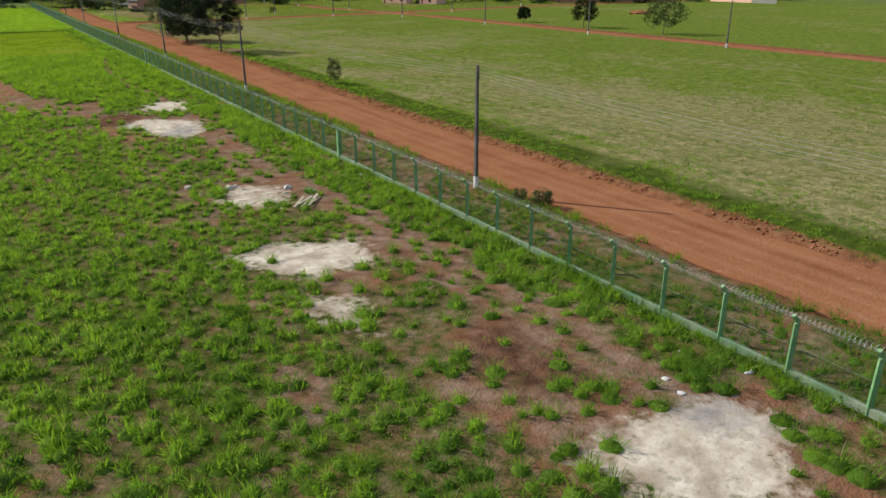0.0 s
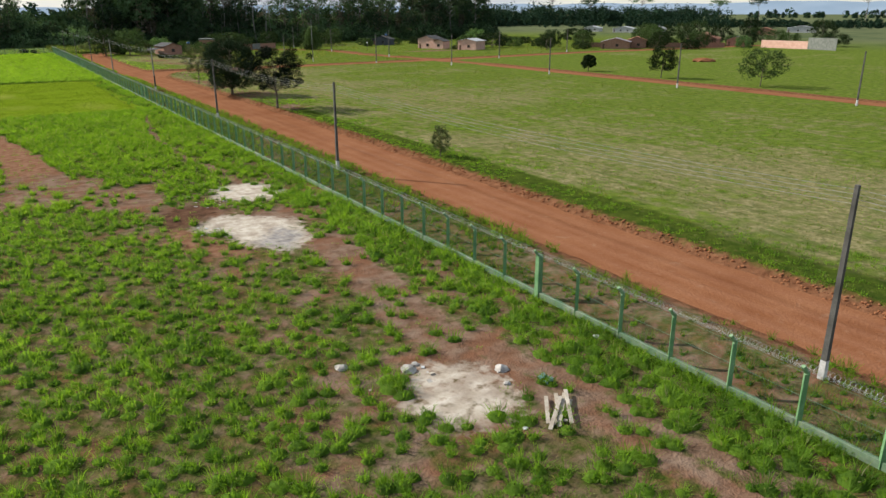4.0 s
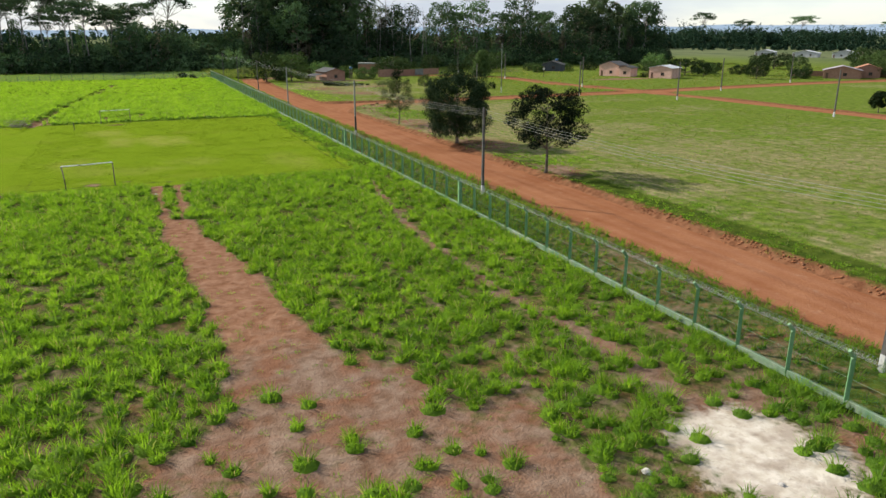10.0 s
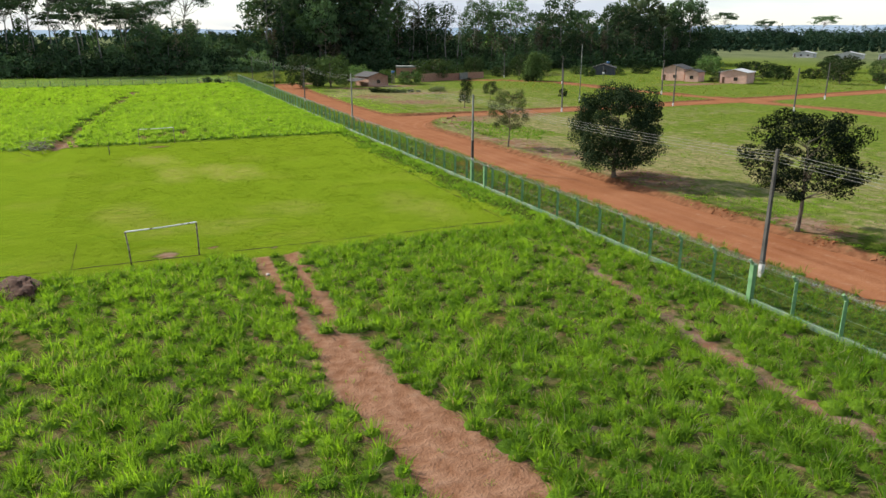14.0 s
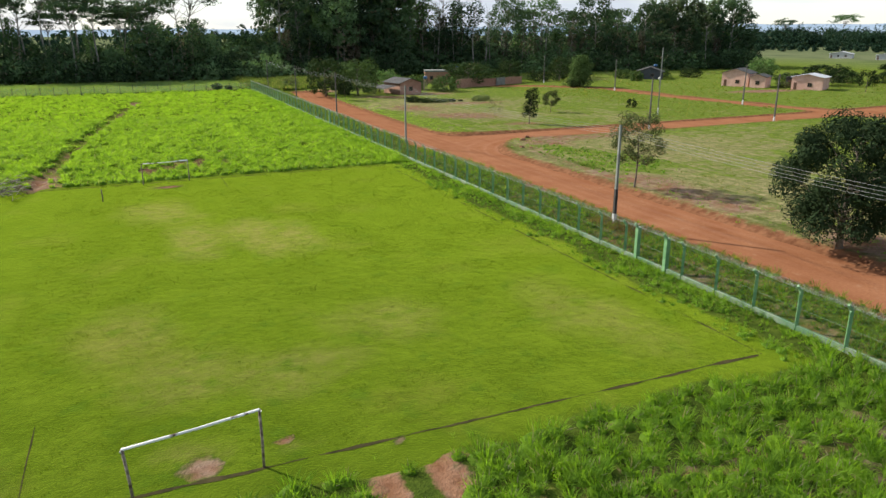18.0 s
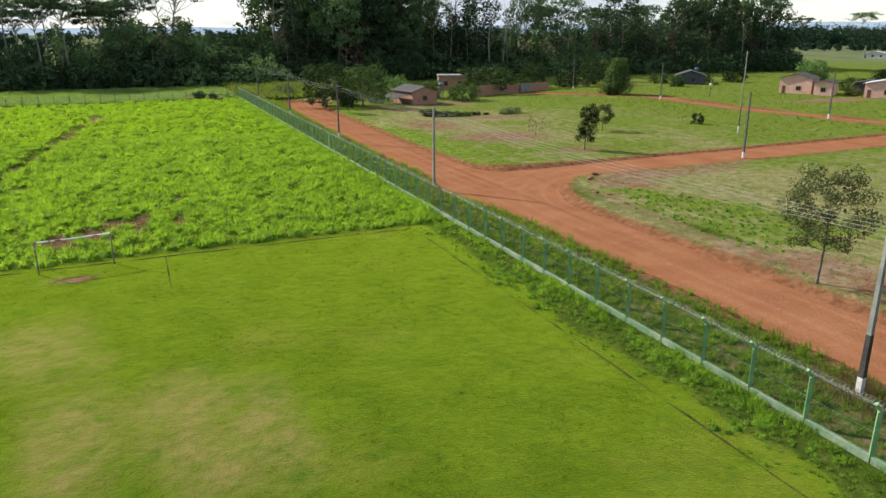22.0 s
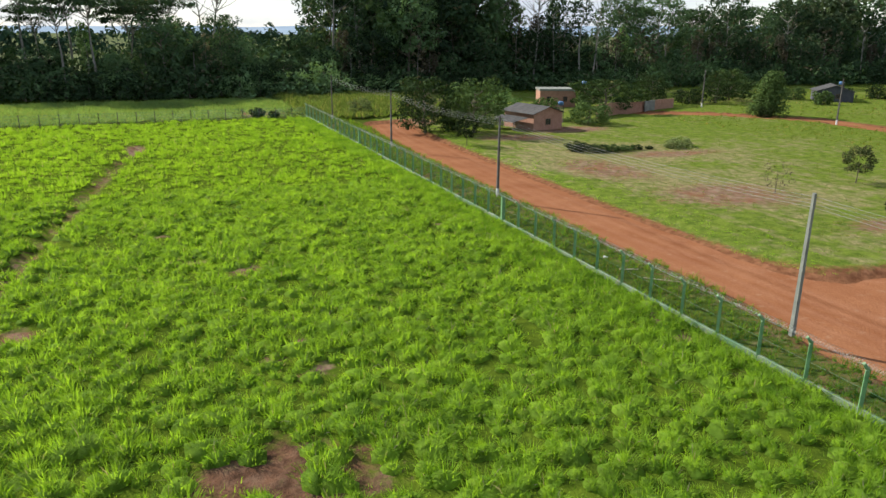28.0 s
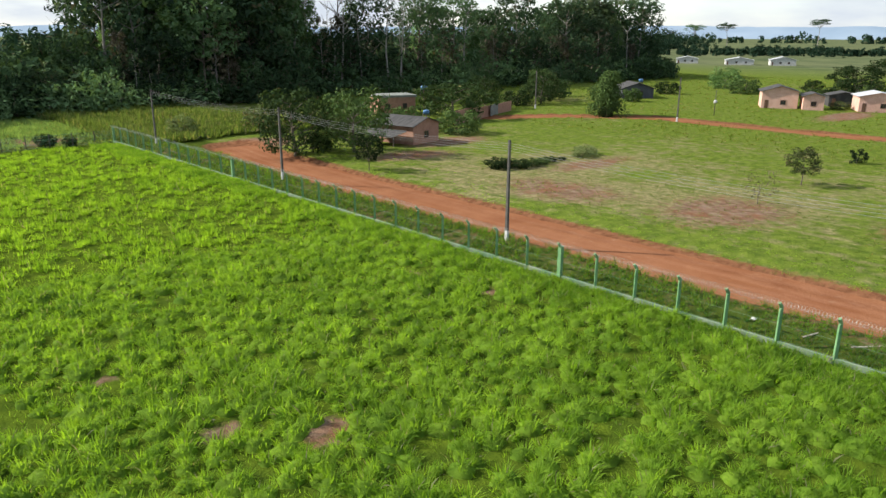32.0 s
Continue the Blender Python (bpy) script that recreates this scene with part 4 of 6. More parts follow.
tussocks("grass_green_corner", "fresh green grass patch on the dry corner of the field", M_GRASS_D, 40, 56, 194, 224, 0.9, lambda x, y, mk: patch(x + 3 * (fbm(x, y, 3.4, 70) - 0.5), y, GREEN_CORNER, 3.0) * 0.62,
         lambda x, y: 0.16 + 0.16 * fbm(x, y, 4, 92), 26, 0.0160, 93)
tufts("grass_roadside", "green grass strip along the road", M_GRASS_D, 37, 52, 0, 236, 9600,
      lambda x, y, mk: step(mk["road"], 0.2, 1.2) * np.clip(1.3 - mk["bare"], 0, 1) * step(fbm(x, y, 7, 43, 3) + 0.05 * (44 - x), 0.40, 0.62) * (1 - 0.75 * step(y, 148, 156)) * (y < 228) * (1 - 0.9 * np.clip(1.6 * blob(x, y, 44, 216, 7, 12), 0, 1)), lambda x, y: 0.16 + 0.2 * fbm(x, y, 5, 44), 16, 0.022, 0.8, 19)
tufts("grass_corner_strip", "low fresh green grass at the corner of the two roads", M_GRASS, 37, 50, 236, 318, 2000,
      lambda x, y, mk: step(mk["road"], 0.0, 0.8) * np.clip(1.2 - mk["bare"], 0, 1) * step(fbm(x, y, 7, 43, 3) + 0.06 * (43 - x), 0.42, 0.66), lambda x, y: 0.09 + 0.12 * fbm(x, y, 5, 44), 10, 0.024, 1.3, 20)
tufts("grass_mown_field", "short mown grass, partly dry", M_GRASS_R, 42, 120, 0, 330, 38000,
      lambda x, y, mk: (mk["road"] > 0.8) * (0.3 + 0.7 * step(fbm(x, y, 6, 45), 0.35, 0.6)), lambda x, y: 0.10 + 0.16 * fbm(x, y, 8, 46), 6, 0.030, 1.0, 21)
tufts("grass_mown_clumps", "low green clumps growing through the dry cut hay", M_GRASS_D, 43, 92, 4, 178, 15000,
      lambda x, y, mk: (mk["road"] > 1.5) * step(fbm(x, y * 0.6, 2.4, 94, 3), 0.50, 0.64), lambda x, y: 0.10 + 0.16 * fbm(x, y, 3, 95), 9, 0.026, 1.2, 96)
tufts("grass_beyond_fence", "pale green crop rows beyond the back fence", M_CROP, -75, 26, 354, 396, 9000, lambda x, y, mk: (1 - 0.9 * step(x, 8, 13) * step(-y, -372, -366)), lambda x, y: 0.6 + 0.5 * fbm(x, y, 6, 48), 12, 0.05, 0.7, 25)
tufts("grass_forest_edge", "tall weeds and scrub before the forest", M_SCRUB, 25, 60, 345, 402, 4500, lambda x, y, mk: (mk["bare"] < 0.6) * (along(x, y, ROAD) > 6), lambda x, y: 0.7 + 1.2 * fbm(x, y, 7, 49), 14, 0.06, 0.6, 27)
tufts("grass_village", "rough grass round the houses", M_GRASS_R, 96, 300, 238, 420, 6500, lambda x, y, mk: 1.0 * (mk["road"] > 0.8) * (mk["bare"] < 0.7), lambda x, y: 0.2 + 0.5 * fbm(x, y, 14, 50), 8, 0.05, 1.0, 29)


# ---- trees ----
def crown_mesh(name, clumps, per, leaf, seed, flat=0.7, up=0.3):
    """Leaves in clumps (x, y, z, r): small folded quads of uneven size."""
    r = np.random.default_rng(seed)
    c = np.array(clumps, float)
    k = len(c)
    d = r.normal(0, 1, (k, per, 3))
    d /= np.linalg.norm(d, axis=-1, keepdims=True)
    rad = c[:, None, 3:4] * r.uniform(0.25, 1.0, (k, per, 1)) ** 0.45
    p = (c[:, None, :3] + d * rad * np.array([1, 1, flat])).reshape(-1, 3)
    n = len(p)
    t = r.normal(0, 1, (n, 3))
    nrm = 0.75 * r.normal(0, 1, (n, 3)) + np.array([0, 0, up]) + 1.7 * d.reshape(-1, 3)
    nrm /= np.linalg.norm(nrm, axis=-1, keepdims=True)
    t -= nrm * (t * nrm).sum(-1, keepdims=True)
    t /= np.linalg.norm(t, axis=-1, keepdims=True)
    b = np.cross(nrm, t)
    ln, wd = leaf * r.uniform(0.5, 1.3, (n, 1)), leaf * r.uniform(0.22, 0.5, (n, 1))
    drop = np.array([0, 0, -0.25]) * ln
    v = np.stack([p - t * ln, p - b * wd + nrm * 0.1 * ln, p + t * ln + drop, p + b * wd + nrm * 0.1 * ln], 1).reshape(-1, 3)
    return mesh_np(name, v, np.arange(len(v)).reshape(-1, 4))


def tree_parts(h, spread, bole, thick, count, seed, shape="round", lean=0.06, clump=0.28, sides=7):
    """Trunk, limbs and the places of the leaf clumps for a tree of height h."""
    r = random.Random(seed)
    bm = bmesh.new()
    lx, ly = r.uniform(-lean, lean) * h, r.uniform(-lean, lean) * h
    top = h * (0.96 if shape == "spire" else 0.8)
    pts = [(lx * (t**1.4) + 0.015 * h * math.sin(5 * t + seed), ly * (t**1.4) + 0.015 * h * math.cos(4 * t + seed), top * t - 0.15 * (t == 0)) for t in (0, 0.06, 0.25, 0.5, 0.75, 1)]
    tube(bm, pts, [thick * 1.35, thick, thick * 0.85, thick * 0.65, thick * 0.4, thick * 0.12], sides)

    def stem(z):
        t = max(0.0, min(1.0, z / top))
        i = min(4, int(t * 5))
        ts = (0, 0.06, 0.25, 0.5, 0.75, 1)
        for j in range(5):
            if ts[j] <= t <= ts[j + 1]:
                i = j
                break
        f = (t - ts[i]) / (ts[i + 1] - ts[i])
        return Vector(pts[i]).lerp(Vector(pts[i + 1]), f)

    clumps = []
    for i in range(count):
        u = (i + r.random()) / count
        ang = i * 2.399 + r.uniform(-0.5, 0.5)
        z = h * (bole + (0.98 - bole) * u)
        v = (z / h - bole) / (1 - bole)
        if shape == "umbrella":
            z = h * (0.80 + 0.16 * r.random())
            rad = spread * math.sqrt(r.random())
            z -= 0.10 * h * (rad / spread) ** 2
        elif shape == "spire":
            rad = spread * (1.0 - 0.85 * v) * r.uniform(0.3, 1.0)
        else:
            rad = spread * math.sqrt(max(0.05, 1 - (2 * v - 0.85) ** 2 / 1.7)) * r.uniform(0.25, 1.0) ** 0.5
        s = stem(min(z, top))
        cx, cy = s.x + rad * math.cos(ang), s.y + rad * math.sin(ang)
        cr = spread * clump * r.uniform(0.7, 1.35)
        clumps.append((cx, cy, z, cr))
        if rad > 0.25 * spread and (i % 2 == 0 or count < 14):
            z0 = max(h * bole * 0.8, z - rad * r.uniform(0.4, 0.9)) if shape != "umbrella" else h * r.uniform(0.58, 0.72)
            a = stem(min(z0, top))
            mid = a.lerp(Vector((cx, cy, z)), 0.5) + Vector((0, 0, -0.05 * rad))
            tube(bm, [a, mid, (cx, cy, z)], [thick * 0.32, thick * 0.2, thick * 0.07], 4, False)
    return bm, clumps


def tree(name, label, h, spread, bole, thick, count, per, leaf, seed, shape="round", bark=None, leaves=None, flat=0.7, clump=0.28, lean=0.06, category="tree", sides=7):
    e = thing(name, label, category)
    bm, clumps = tree_parts(h, spread, bole, thick, count, seed, shape, lean, clump, sides)
    part("trunk", bm, bark or M_BARK, e)
    if per:
        obj("crown", crown_mesh("crown", clumps, per, leaf, seed, flat), leaves or M_LEAF, e)
    return e


def put(x, y, rz=0, s=1.0, z=None, sz=None):
    return pose(x, y, at_ground(x, y) if z is None else z, 0, 0, rz) @ Matrix.Diagonal((s, s, sz or s, 1))


def plant(ob, x, y, rz=0, s=1.0, sz=None):
    ob.matrix_basis = put(x, y, rz, s, None, sz)
    return ob


def roadside_trees():
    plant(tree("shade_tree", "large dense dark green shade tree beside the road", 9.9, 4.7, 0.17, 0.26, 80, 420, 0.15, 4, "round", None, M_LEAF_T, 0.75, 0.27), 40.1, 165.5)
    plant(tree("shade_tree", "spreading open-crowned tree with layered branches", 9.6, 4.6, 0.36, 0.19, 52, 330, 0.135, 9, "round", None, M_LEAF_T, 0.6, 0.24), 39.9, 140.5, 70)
    plant(tree("young_tree", "thin young tree with sparse olive leaves", 8.0, 2.8, 0.36, 0.11, 44, 150, 0.12, 12, "round", None, M_LEAF_G, 0.7, 0.26), 39.9, 190.2)
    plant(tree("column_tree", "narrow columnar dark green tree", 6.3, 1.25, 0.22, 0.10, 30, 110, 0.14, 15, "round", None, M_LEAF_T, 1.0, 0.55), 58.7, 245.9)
    plant(tree("sapling", "nearly leafless grey sapling", 3.6, 1.6, 0.2, 0.05, 16, 14, 0.14, 18, "round", None, M_LEAF_D, 0.8, 0.4), 59.6, 261.3)
    plant(tree("small_tree", "small round tree in the grass", 4.4, 2.0, 0.35, 0.08, 22, 110, 0.14, 20, "round", None, M_LEAF_G, 0.7, 0.34), 73.4, 262.2)
    plant(tree("conical_tree", "dense round-topped dark green tree by the road", 9.0, 4.4, 0.08, 0.2, 70, 90, 0.34, 22, "spire", None, M_LEAF_Y, 0.8, 0.36), 120.8, 323.2)
    plant(tree("roadside_bush", "leafy bush at the road's edge", 3.3, 0.95, 0.22, 0.05, 18, 80, 0.13, 24, "round", None, M_LEAF_G, 0.9, 0.40, category="bush"), 40.7, 90.6)
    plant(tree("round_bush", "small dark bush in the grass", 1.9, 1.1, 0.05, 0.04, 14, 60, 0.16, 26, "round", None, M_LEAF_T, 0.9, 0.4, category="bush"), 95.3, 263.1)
    for x, y, h, s, k in ((139, 172, 4.2, 2.0, 30), (139.5, 147, 7.0, 3.2, 31), (141, 121, 7.6, 4.6, 32), (141, 60, 6.5, 4, 33)):
        plant(tree("field_tree", "lone round tree on the grass beyond the back road", h, s, 0.3, 0.12, 34, 90, 0.24, k, "round", None, M_LEAF_Y, 0.7, 0.30), x, y)


roadside_trees()


def palm(name, label, h=13.0, seed=3):
    r = random.Random(seed)
    e = thing(name, label, "palm")
    bm = bmesh.new()
    tube(bm, [(0, 0, -0.2), (0.1, 0.05, h * 0.4), (0.35, 0.1, h * 0.8)], [0.24, 0.17, 0.13], 6)
    part("trunk", bm, M_PALEBARK, e)
    for i in range(15):
        a, up = i * 2.399, r.uniform(0.1, 1.0)
        d, n = Vector((math.cos(a), math.sin(a), 0)), Vector((-math.sin(a), math.cos(a), 0))
        bm = bmesh.new()
        ln = r.uniform(3.6, 4.8)
        spine = [Vector((0.35, 0.1, h * 0.8)) + d * (ln * t * (0.55 + 0.4 * (1 - up))) + Vector((0, 0, ln * (up * 0.9 * t - 0.75 * t * t))) for t in (0, 0.2, 0.4, 0.6, 0.8, 1.0)]
        tube(bm, spine, [0.05, 0.045, 0.04, 0.03, 0.02, 0.01], 4, False)
        for k in range(26):
            t = 0.12 + 0.86 * k / 25
            j = min(4, int(t * 5))
            c = spine[j].lerp(spine[j + 1], t * 5 - j)
            for s in (-1, 1):
                w = 0.95 * math.sin(math.pi * (0.12 + 0.8 * t))
                tip = c + n * (s * w) + d * 0.35 + Vector((0, 0, -0.35 * w))
                bm.faces.new([bm.verts.new(p) for p in (c, c + d * 0.12, tip)])
        part("frond", bm, M_LEAF_F, e)
    return e


def forest():
    kinds, mid_ = [], []
    for i in range(5):
        kinds.append(tree("forest_tree", "tall dark dense rainforest tree", 26 + 1.5 * i, 7.2 + 0.6 * i, 0.34 + 0.05 * (i % 3), 0.42, 54, 60, 0.60, 100 + i, "round", M_BARK, (M_LEAF, M_LEAF_F, M_LEAF_F, M_LEAF_B, M_LEAF_F)[i], 0.6, 0.27, sides=5))
    for i in range(3):
        kinds.append(tree("emergent_tree", "tall umbrella-crowned tree with a bare trunk", 29 + 1.5 * i, 8.5, 0.7, 0.38, 34, 64, 0.5, 200 + i, "umbrella", M_PALEBARK, M_LEAF_F, 0.35, 0.30, sides=5))
    for i in range(3):
        kinds.append(tree("forest_tree", "slender rainforest tree hung with lianas", 25 + 2 * i, 3.6, 0.18, 0.3, 46, 60, 0.5, 300 + i, "round", M_PALEBARK, (M_LEAF_B, M_LEAF_D, M_LEAF_C)[i], 1.1, 0.36, sides=5))
    for i in range(2):
        mid_.append(tree("forest_tree", "rounded bright green tree at the forest's edge", 15 + 3 * i, 5.4, 0.22, 0.28, 30, 80, 0.45, 350 + i, "round", M_PALEBARK, (M_LEAF, M_LEAF_F)[i], 0.65, 0.36, sides=5))
    dead = tree("dead_tree", "pale leafless dead tree", 27, 5.0, 0.55, 0.30, 26, 0, 0, 401, "round", M_PALEBARK, sides=5)
    low = [tree("understorey_tree", "low bushy tree at the forest's edge", 11 + i, 5.2, 0.05, 0.25, 36, 60, 0.46, 500 + i, "round", M_BARK, (M_LEAF, M_LEAF_F, M_LEAF_F)[i], 0.7, 0.34, sides=5) for i in range(3)]
    back = [tree("forest_tree", "tall rainforest tree standing deep in the forest", 27 + 2 * i, 7.5, 0.22, 0.4, 36, 44, 1.0, 600 + i, "round", M_BARK, (M_LEAF, M_LEAF_B)[i], 0.75, 0.30, sides=5) for i in range(2)]
    slim = [tree("forest_tree", ("pale straight trunk with a thin high crown", "slender pale trunk wrapped in brown lianas")[i], 22 + 4 * i, 2.6, (0.78, 0.30)[i], 0.24, (9, 20)[i], 34, 0.42, 800 + i, "round", M_PALEBARK, (M_LEAF_F, M_LEAF_D)[i], 0.7, 0.30, 0.05, sides=5) for i in range(2)]
    scrub = tree("forest_scrub", "dense scrub at the forest's foot", 5.5, 4.5, 0.02, 0.1, 20, 34, 0.46, 700, "round", M_BARK, M_LEAF, 0.8, 0.36, category="bush", sides=4)
    protos, spots = kinds + [dead] + low + back + [scrub, palm("palm", "tall palm with drooping fronds at the forest's edge")] + mid_ + slim, []
    r = random.Random(5)

    def edge(x):
        return float(np.interp(x, (-400, -60, 30, 150, 268), (430, 412, 403, 404, 392)))

    for row, (gap, back) in enumerate(((5.6, 6), (8.0, 16), (9, 28), (12, 44))):
        x = -120.0
        while x < 266:
            x += gap * r.uniform(0.7, 1.3)
            y = edge(x) + back + r.uniform(-4, 4)
            left = x < 36
            if left and row > 1 and r.random() < 0.45:
                continue
            if left:
                k = r.choice((5, 6, 7, 5, 6, 7, 11, 8, 9, 10, 1, 4, 12, 13, 14, 18)) if row < 2 else r.choice((5, 6, 7, 11, 6))
            elif 105 < x < 225:
                k = r.choice((9, 9, 9, 10, 11, 11, 11, 8, 9, 4, 5, 2))
            else:
                k = r.choice((0, 1, 2, 3, 4, 0, 1, 2, 8, 9, 10, 5, 11))
            if row > 1 and not left and k < 5:
                k = r.choice((15, 16))
            if row == 0 and k != 18 and r.random() < (0.62 if left else 0.4):
                k = r.choice((12, 13, 14))
            if row == 0 and not left and k < 12 and r.random() < 0.45:
                k = r.choice((12, 13, 19, 20))
            if row == 1 and k < 5 and r.random() < 0.4:
                k = r.choice((19, 20, 20, 5))
            clearing = 17 < x < 41
            if clearing and k not in (12, 13, 14):
                k = r.choice((12, 13, 14, 19))
            if x > 60 and not left and k in (12, 13, 14) and r.random() < 0.3:
                k = 9
            s = r.uniform(0.80, 1.20) * (0.86 if x > 125 else 1.07)
            if 70 < x < 125 and row < 2:
                s *= 1.16
            if 44 < x < 105 and row > 1:
                s *= 1.16
            if clearing:
                s *= 0.85
            elif not left and k in (12, 13, 14, 20):
                s *= 1.25
            if left and k in (8, 9, 10):
                s *= 0.72
            if left and k < 5:
                s *= 0.56
            if left and 11 < k < 15:
                s *= r.choice((0.7, 0.9, 1.15))
            spots.append((k, x, y, s, s * r.uniform(0.9, 1.1)))
    x = -125.0
    while x < 268:
        x += r.uniform(4, 7)
        spots.append((17, x, edge(x) + r.uniform(-3, 3), r.uniform(0.7, 1.5), r.uniform(0.6, 1.3)))
        spots.append((17, x + r.uniform(-3, 3), edge(x) + 13 + r.uniform(-3, 3), r.uniform(1.1, 1.8), r.uniform(1.0, 1.7)))
        if r.random() < 0.7:
            spots.append((17, x + r.uniform(-3, 3), edge(x) + 27 + r.uniform(-4, 4), r.uniform(1.4, 2.0), r.uniform(1.3, 2.2)))
    x = -110.0
    while x < 232:
        x += r.uniform(5, 12) * (0.6 if x > 100 else 1.0)
        if not 14 < x < 44:
            s = r.uniform(0.75, 1.1) * (0.75 if x < 14 else 0.85 if x > 125 else 1.0)
            spots.append((r.choice((21, 21, 22)) if x < 100 else r.choice((21, 22, 22, 11)), x, edge(x) + r.uniform(-1, 6), s, s))
    used = set()
    for k, x, y, s, sz in spots:
        m = pose(x, y, -0.1, 0, 0, r.uniform(0, 360)) @ Matrix.Diagonal((s, s, sz, 1))
        if k in used:
            copy_thing(protos[k], m)
        else:
            protos[k].matrix_basis = m
            used.add(k)
    for x, y, k, sc in ((1023, 737, 6, 1.25), (925, 735, 5, 1.0), (1240, 690, 7, 1.2), (700, 765, 6, 1.15), (800, 772, 5, 1.2), (620, 752, 7, 1.1)):
        copy_thing(protos[k], pose(x, y, 0, 0, 0, x) @ Matrix.Diagonal((sc * 1.3, sc * 1.3, sc, 1)))
    for k, p in enumerate(protos):
        if k not in used:
            p.matrix_basis = pose(100 + 9 * k, 470, 0)


forest()


def far_woods(name, label, pts, depth, h, n, leaf, seed, material=None):
    """A distant belt of trees: clumps of leaves heaped along a line."""
    r = np.random.default_rng(seed)
    p = np.array(pts, float)
    d = np.r_[0, np.cumsum(np.hypot(*np.diff(p, axis=0).T))]
    s = r.uniform(0, d[-1], n)
    x, y = np.interp(s, d, p[:, 0]) + r.normal(0, depth, n), np.interp(s, d, p[:, 1]) + r.normal(0, depth, n)
    hh = h * (0.22 + 0.95 * fbm(x, y, 34, seed, 3) * r.uniform(0.55, 1.1, n) + 0.35 * r.uniform(0, 1, n) ** 6)
    clumps = []
    for lev, rr in ((0.14, 0.30), (0.42, 0.36), (0.70, 0.34), (0.86, 0.22)):
        clumps.append(np.c_[x + hh * r.normal(0, 0.10, n), y + hh * r.normal(0, 0.14, n), hh * (lev + r.normal(0, 0.04, n)), hh * rr * r.uniform(0.8, 1.25, n)])
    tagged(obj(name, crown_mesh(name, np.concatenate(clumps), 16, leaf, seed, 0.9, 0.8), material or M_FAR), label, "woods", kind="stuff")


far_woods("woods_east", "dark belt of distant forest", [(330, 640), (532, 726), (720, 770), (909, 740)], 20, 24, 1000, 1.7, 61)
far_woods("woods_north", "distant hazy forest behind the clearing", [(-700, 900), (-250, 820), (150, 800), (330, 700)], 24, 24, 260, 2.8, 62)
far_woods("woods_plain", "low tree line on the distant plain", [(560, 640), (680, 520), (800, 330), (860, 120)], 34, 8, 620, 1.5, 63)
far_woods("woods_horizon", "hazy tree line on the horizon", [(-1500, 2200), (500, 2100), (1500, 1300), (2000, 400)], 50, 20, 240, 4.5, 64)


def hills():
    k = Mat("haze_tinted_hill", 1.0, spec=0.0)
    # distance haze is put into the hill colour: pale blue, close to the sky
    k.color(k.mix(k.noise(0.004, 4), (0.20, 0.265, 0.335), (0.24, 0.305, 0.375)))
    n = 160
    a = np.linspace(radians(-40), radians(100), n)
    r0 = 3900.0
    top = 22 + 62 * fbm(a * 900, a * 0, 120, 5, 4) * step(a, radians(-20), radians(60)) ** 0.5
    v = np.r_[np.c_[r0 * np.sin(a), r0 * np.cos(a), 0 * a - 5], np.c_[(r0 + 300) * np.sin(a), (r0 + 300) * np.cos(a), top], np.c_[(r0 + 700) * np.sin(a), (r0 + 700) * np.cos(a), 0 * a - 5]]
    i = np.arange(n - 1)
    f = np.r_[np.c_[i + 1, i, i + n, i + n + 1], np.c_[i + n + 1, i + n, i + 2 * n, i + 2 * n + 1]]
    tagged(obj("backdrop_hills", mesh_np("backdrop_hills", v, f, True), k.m), "low hills on the horizon, tinted pale blue for haze", "hills", kind="structure")


hills()


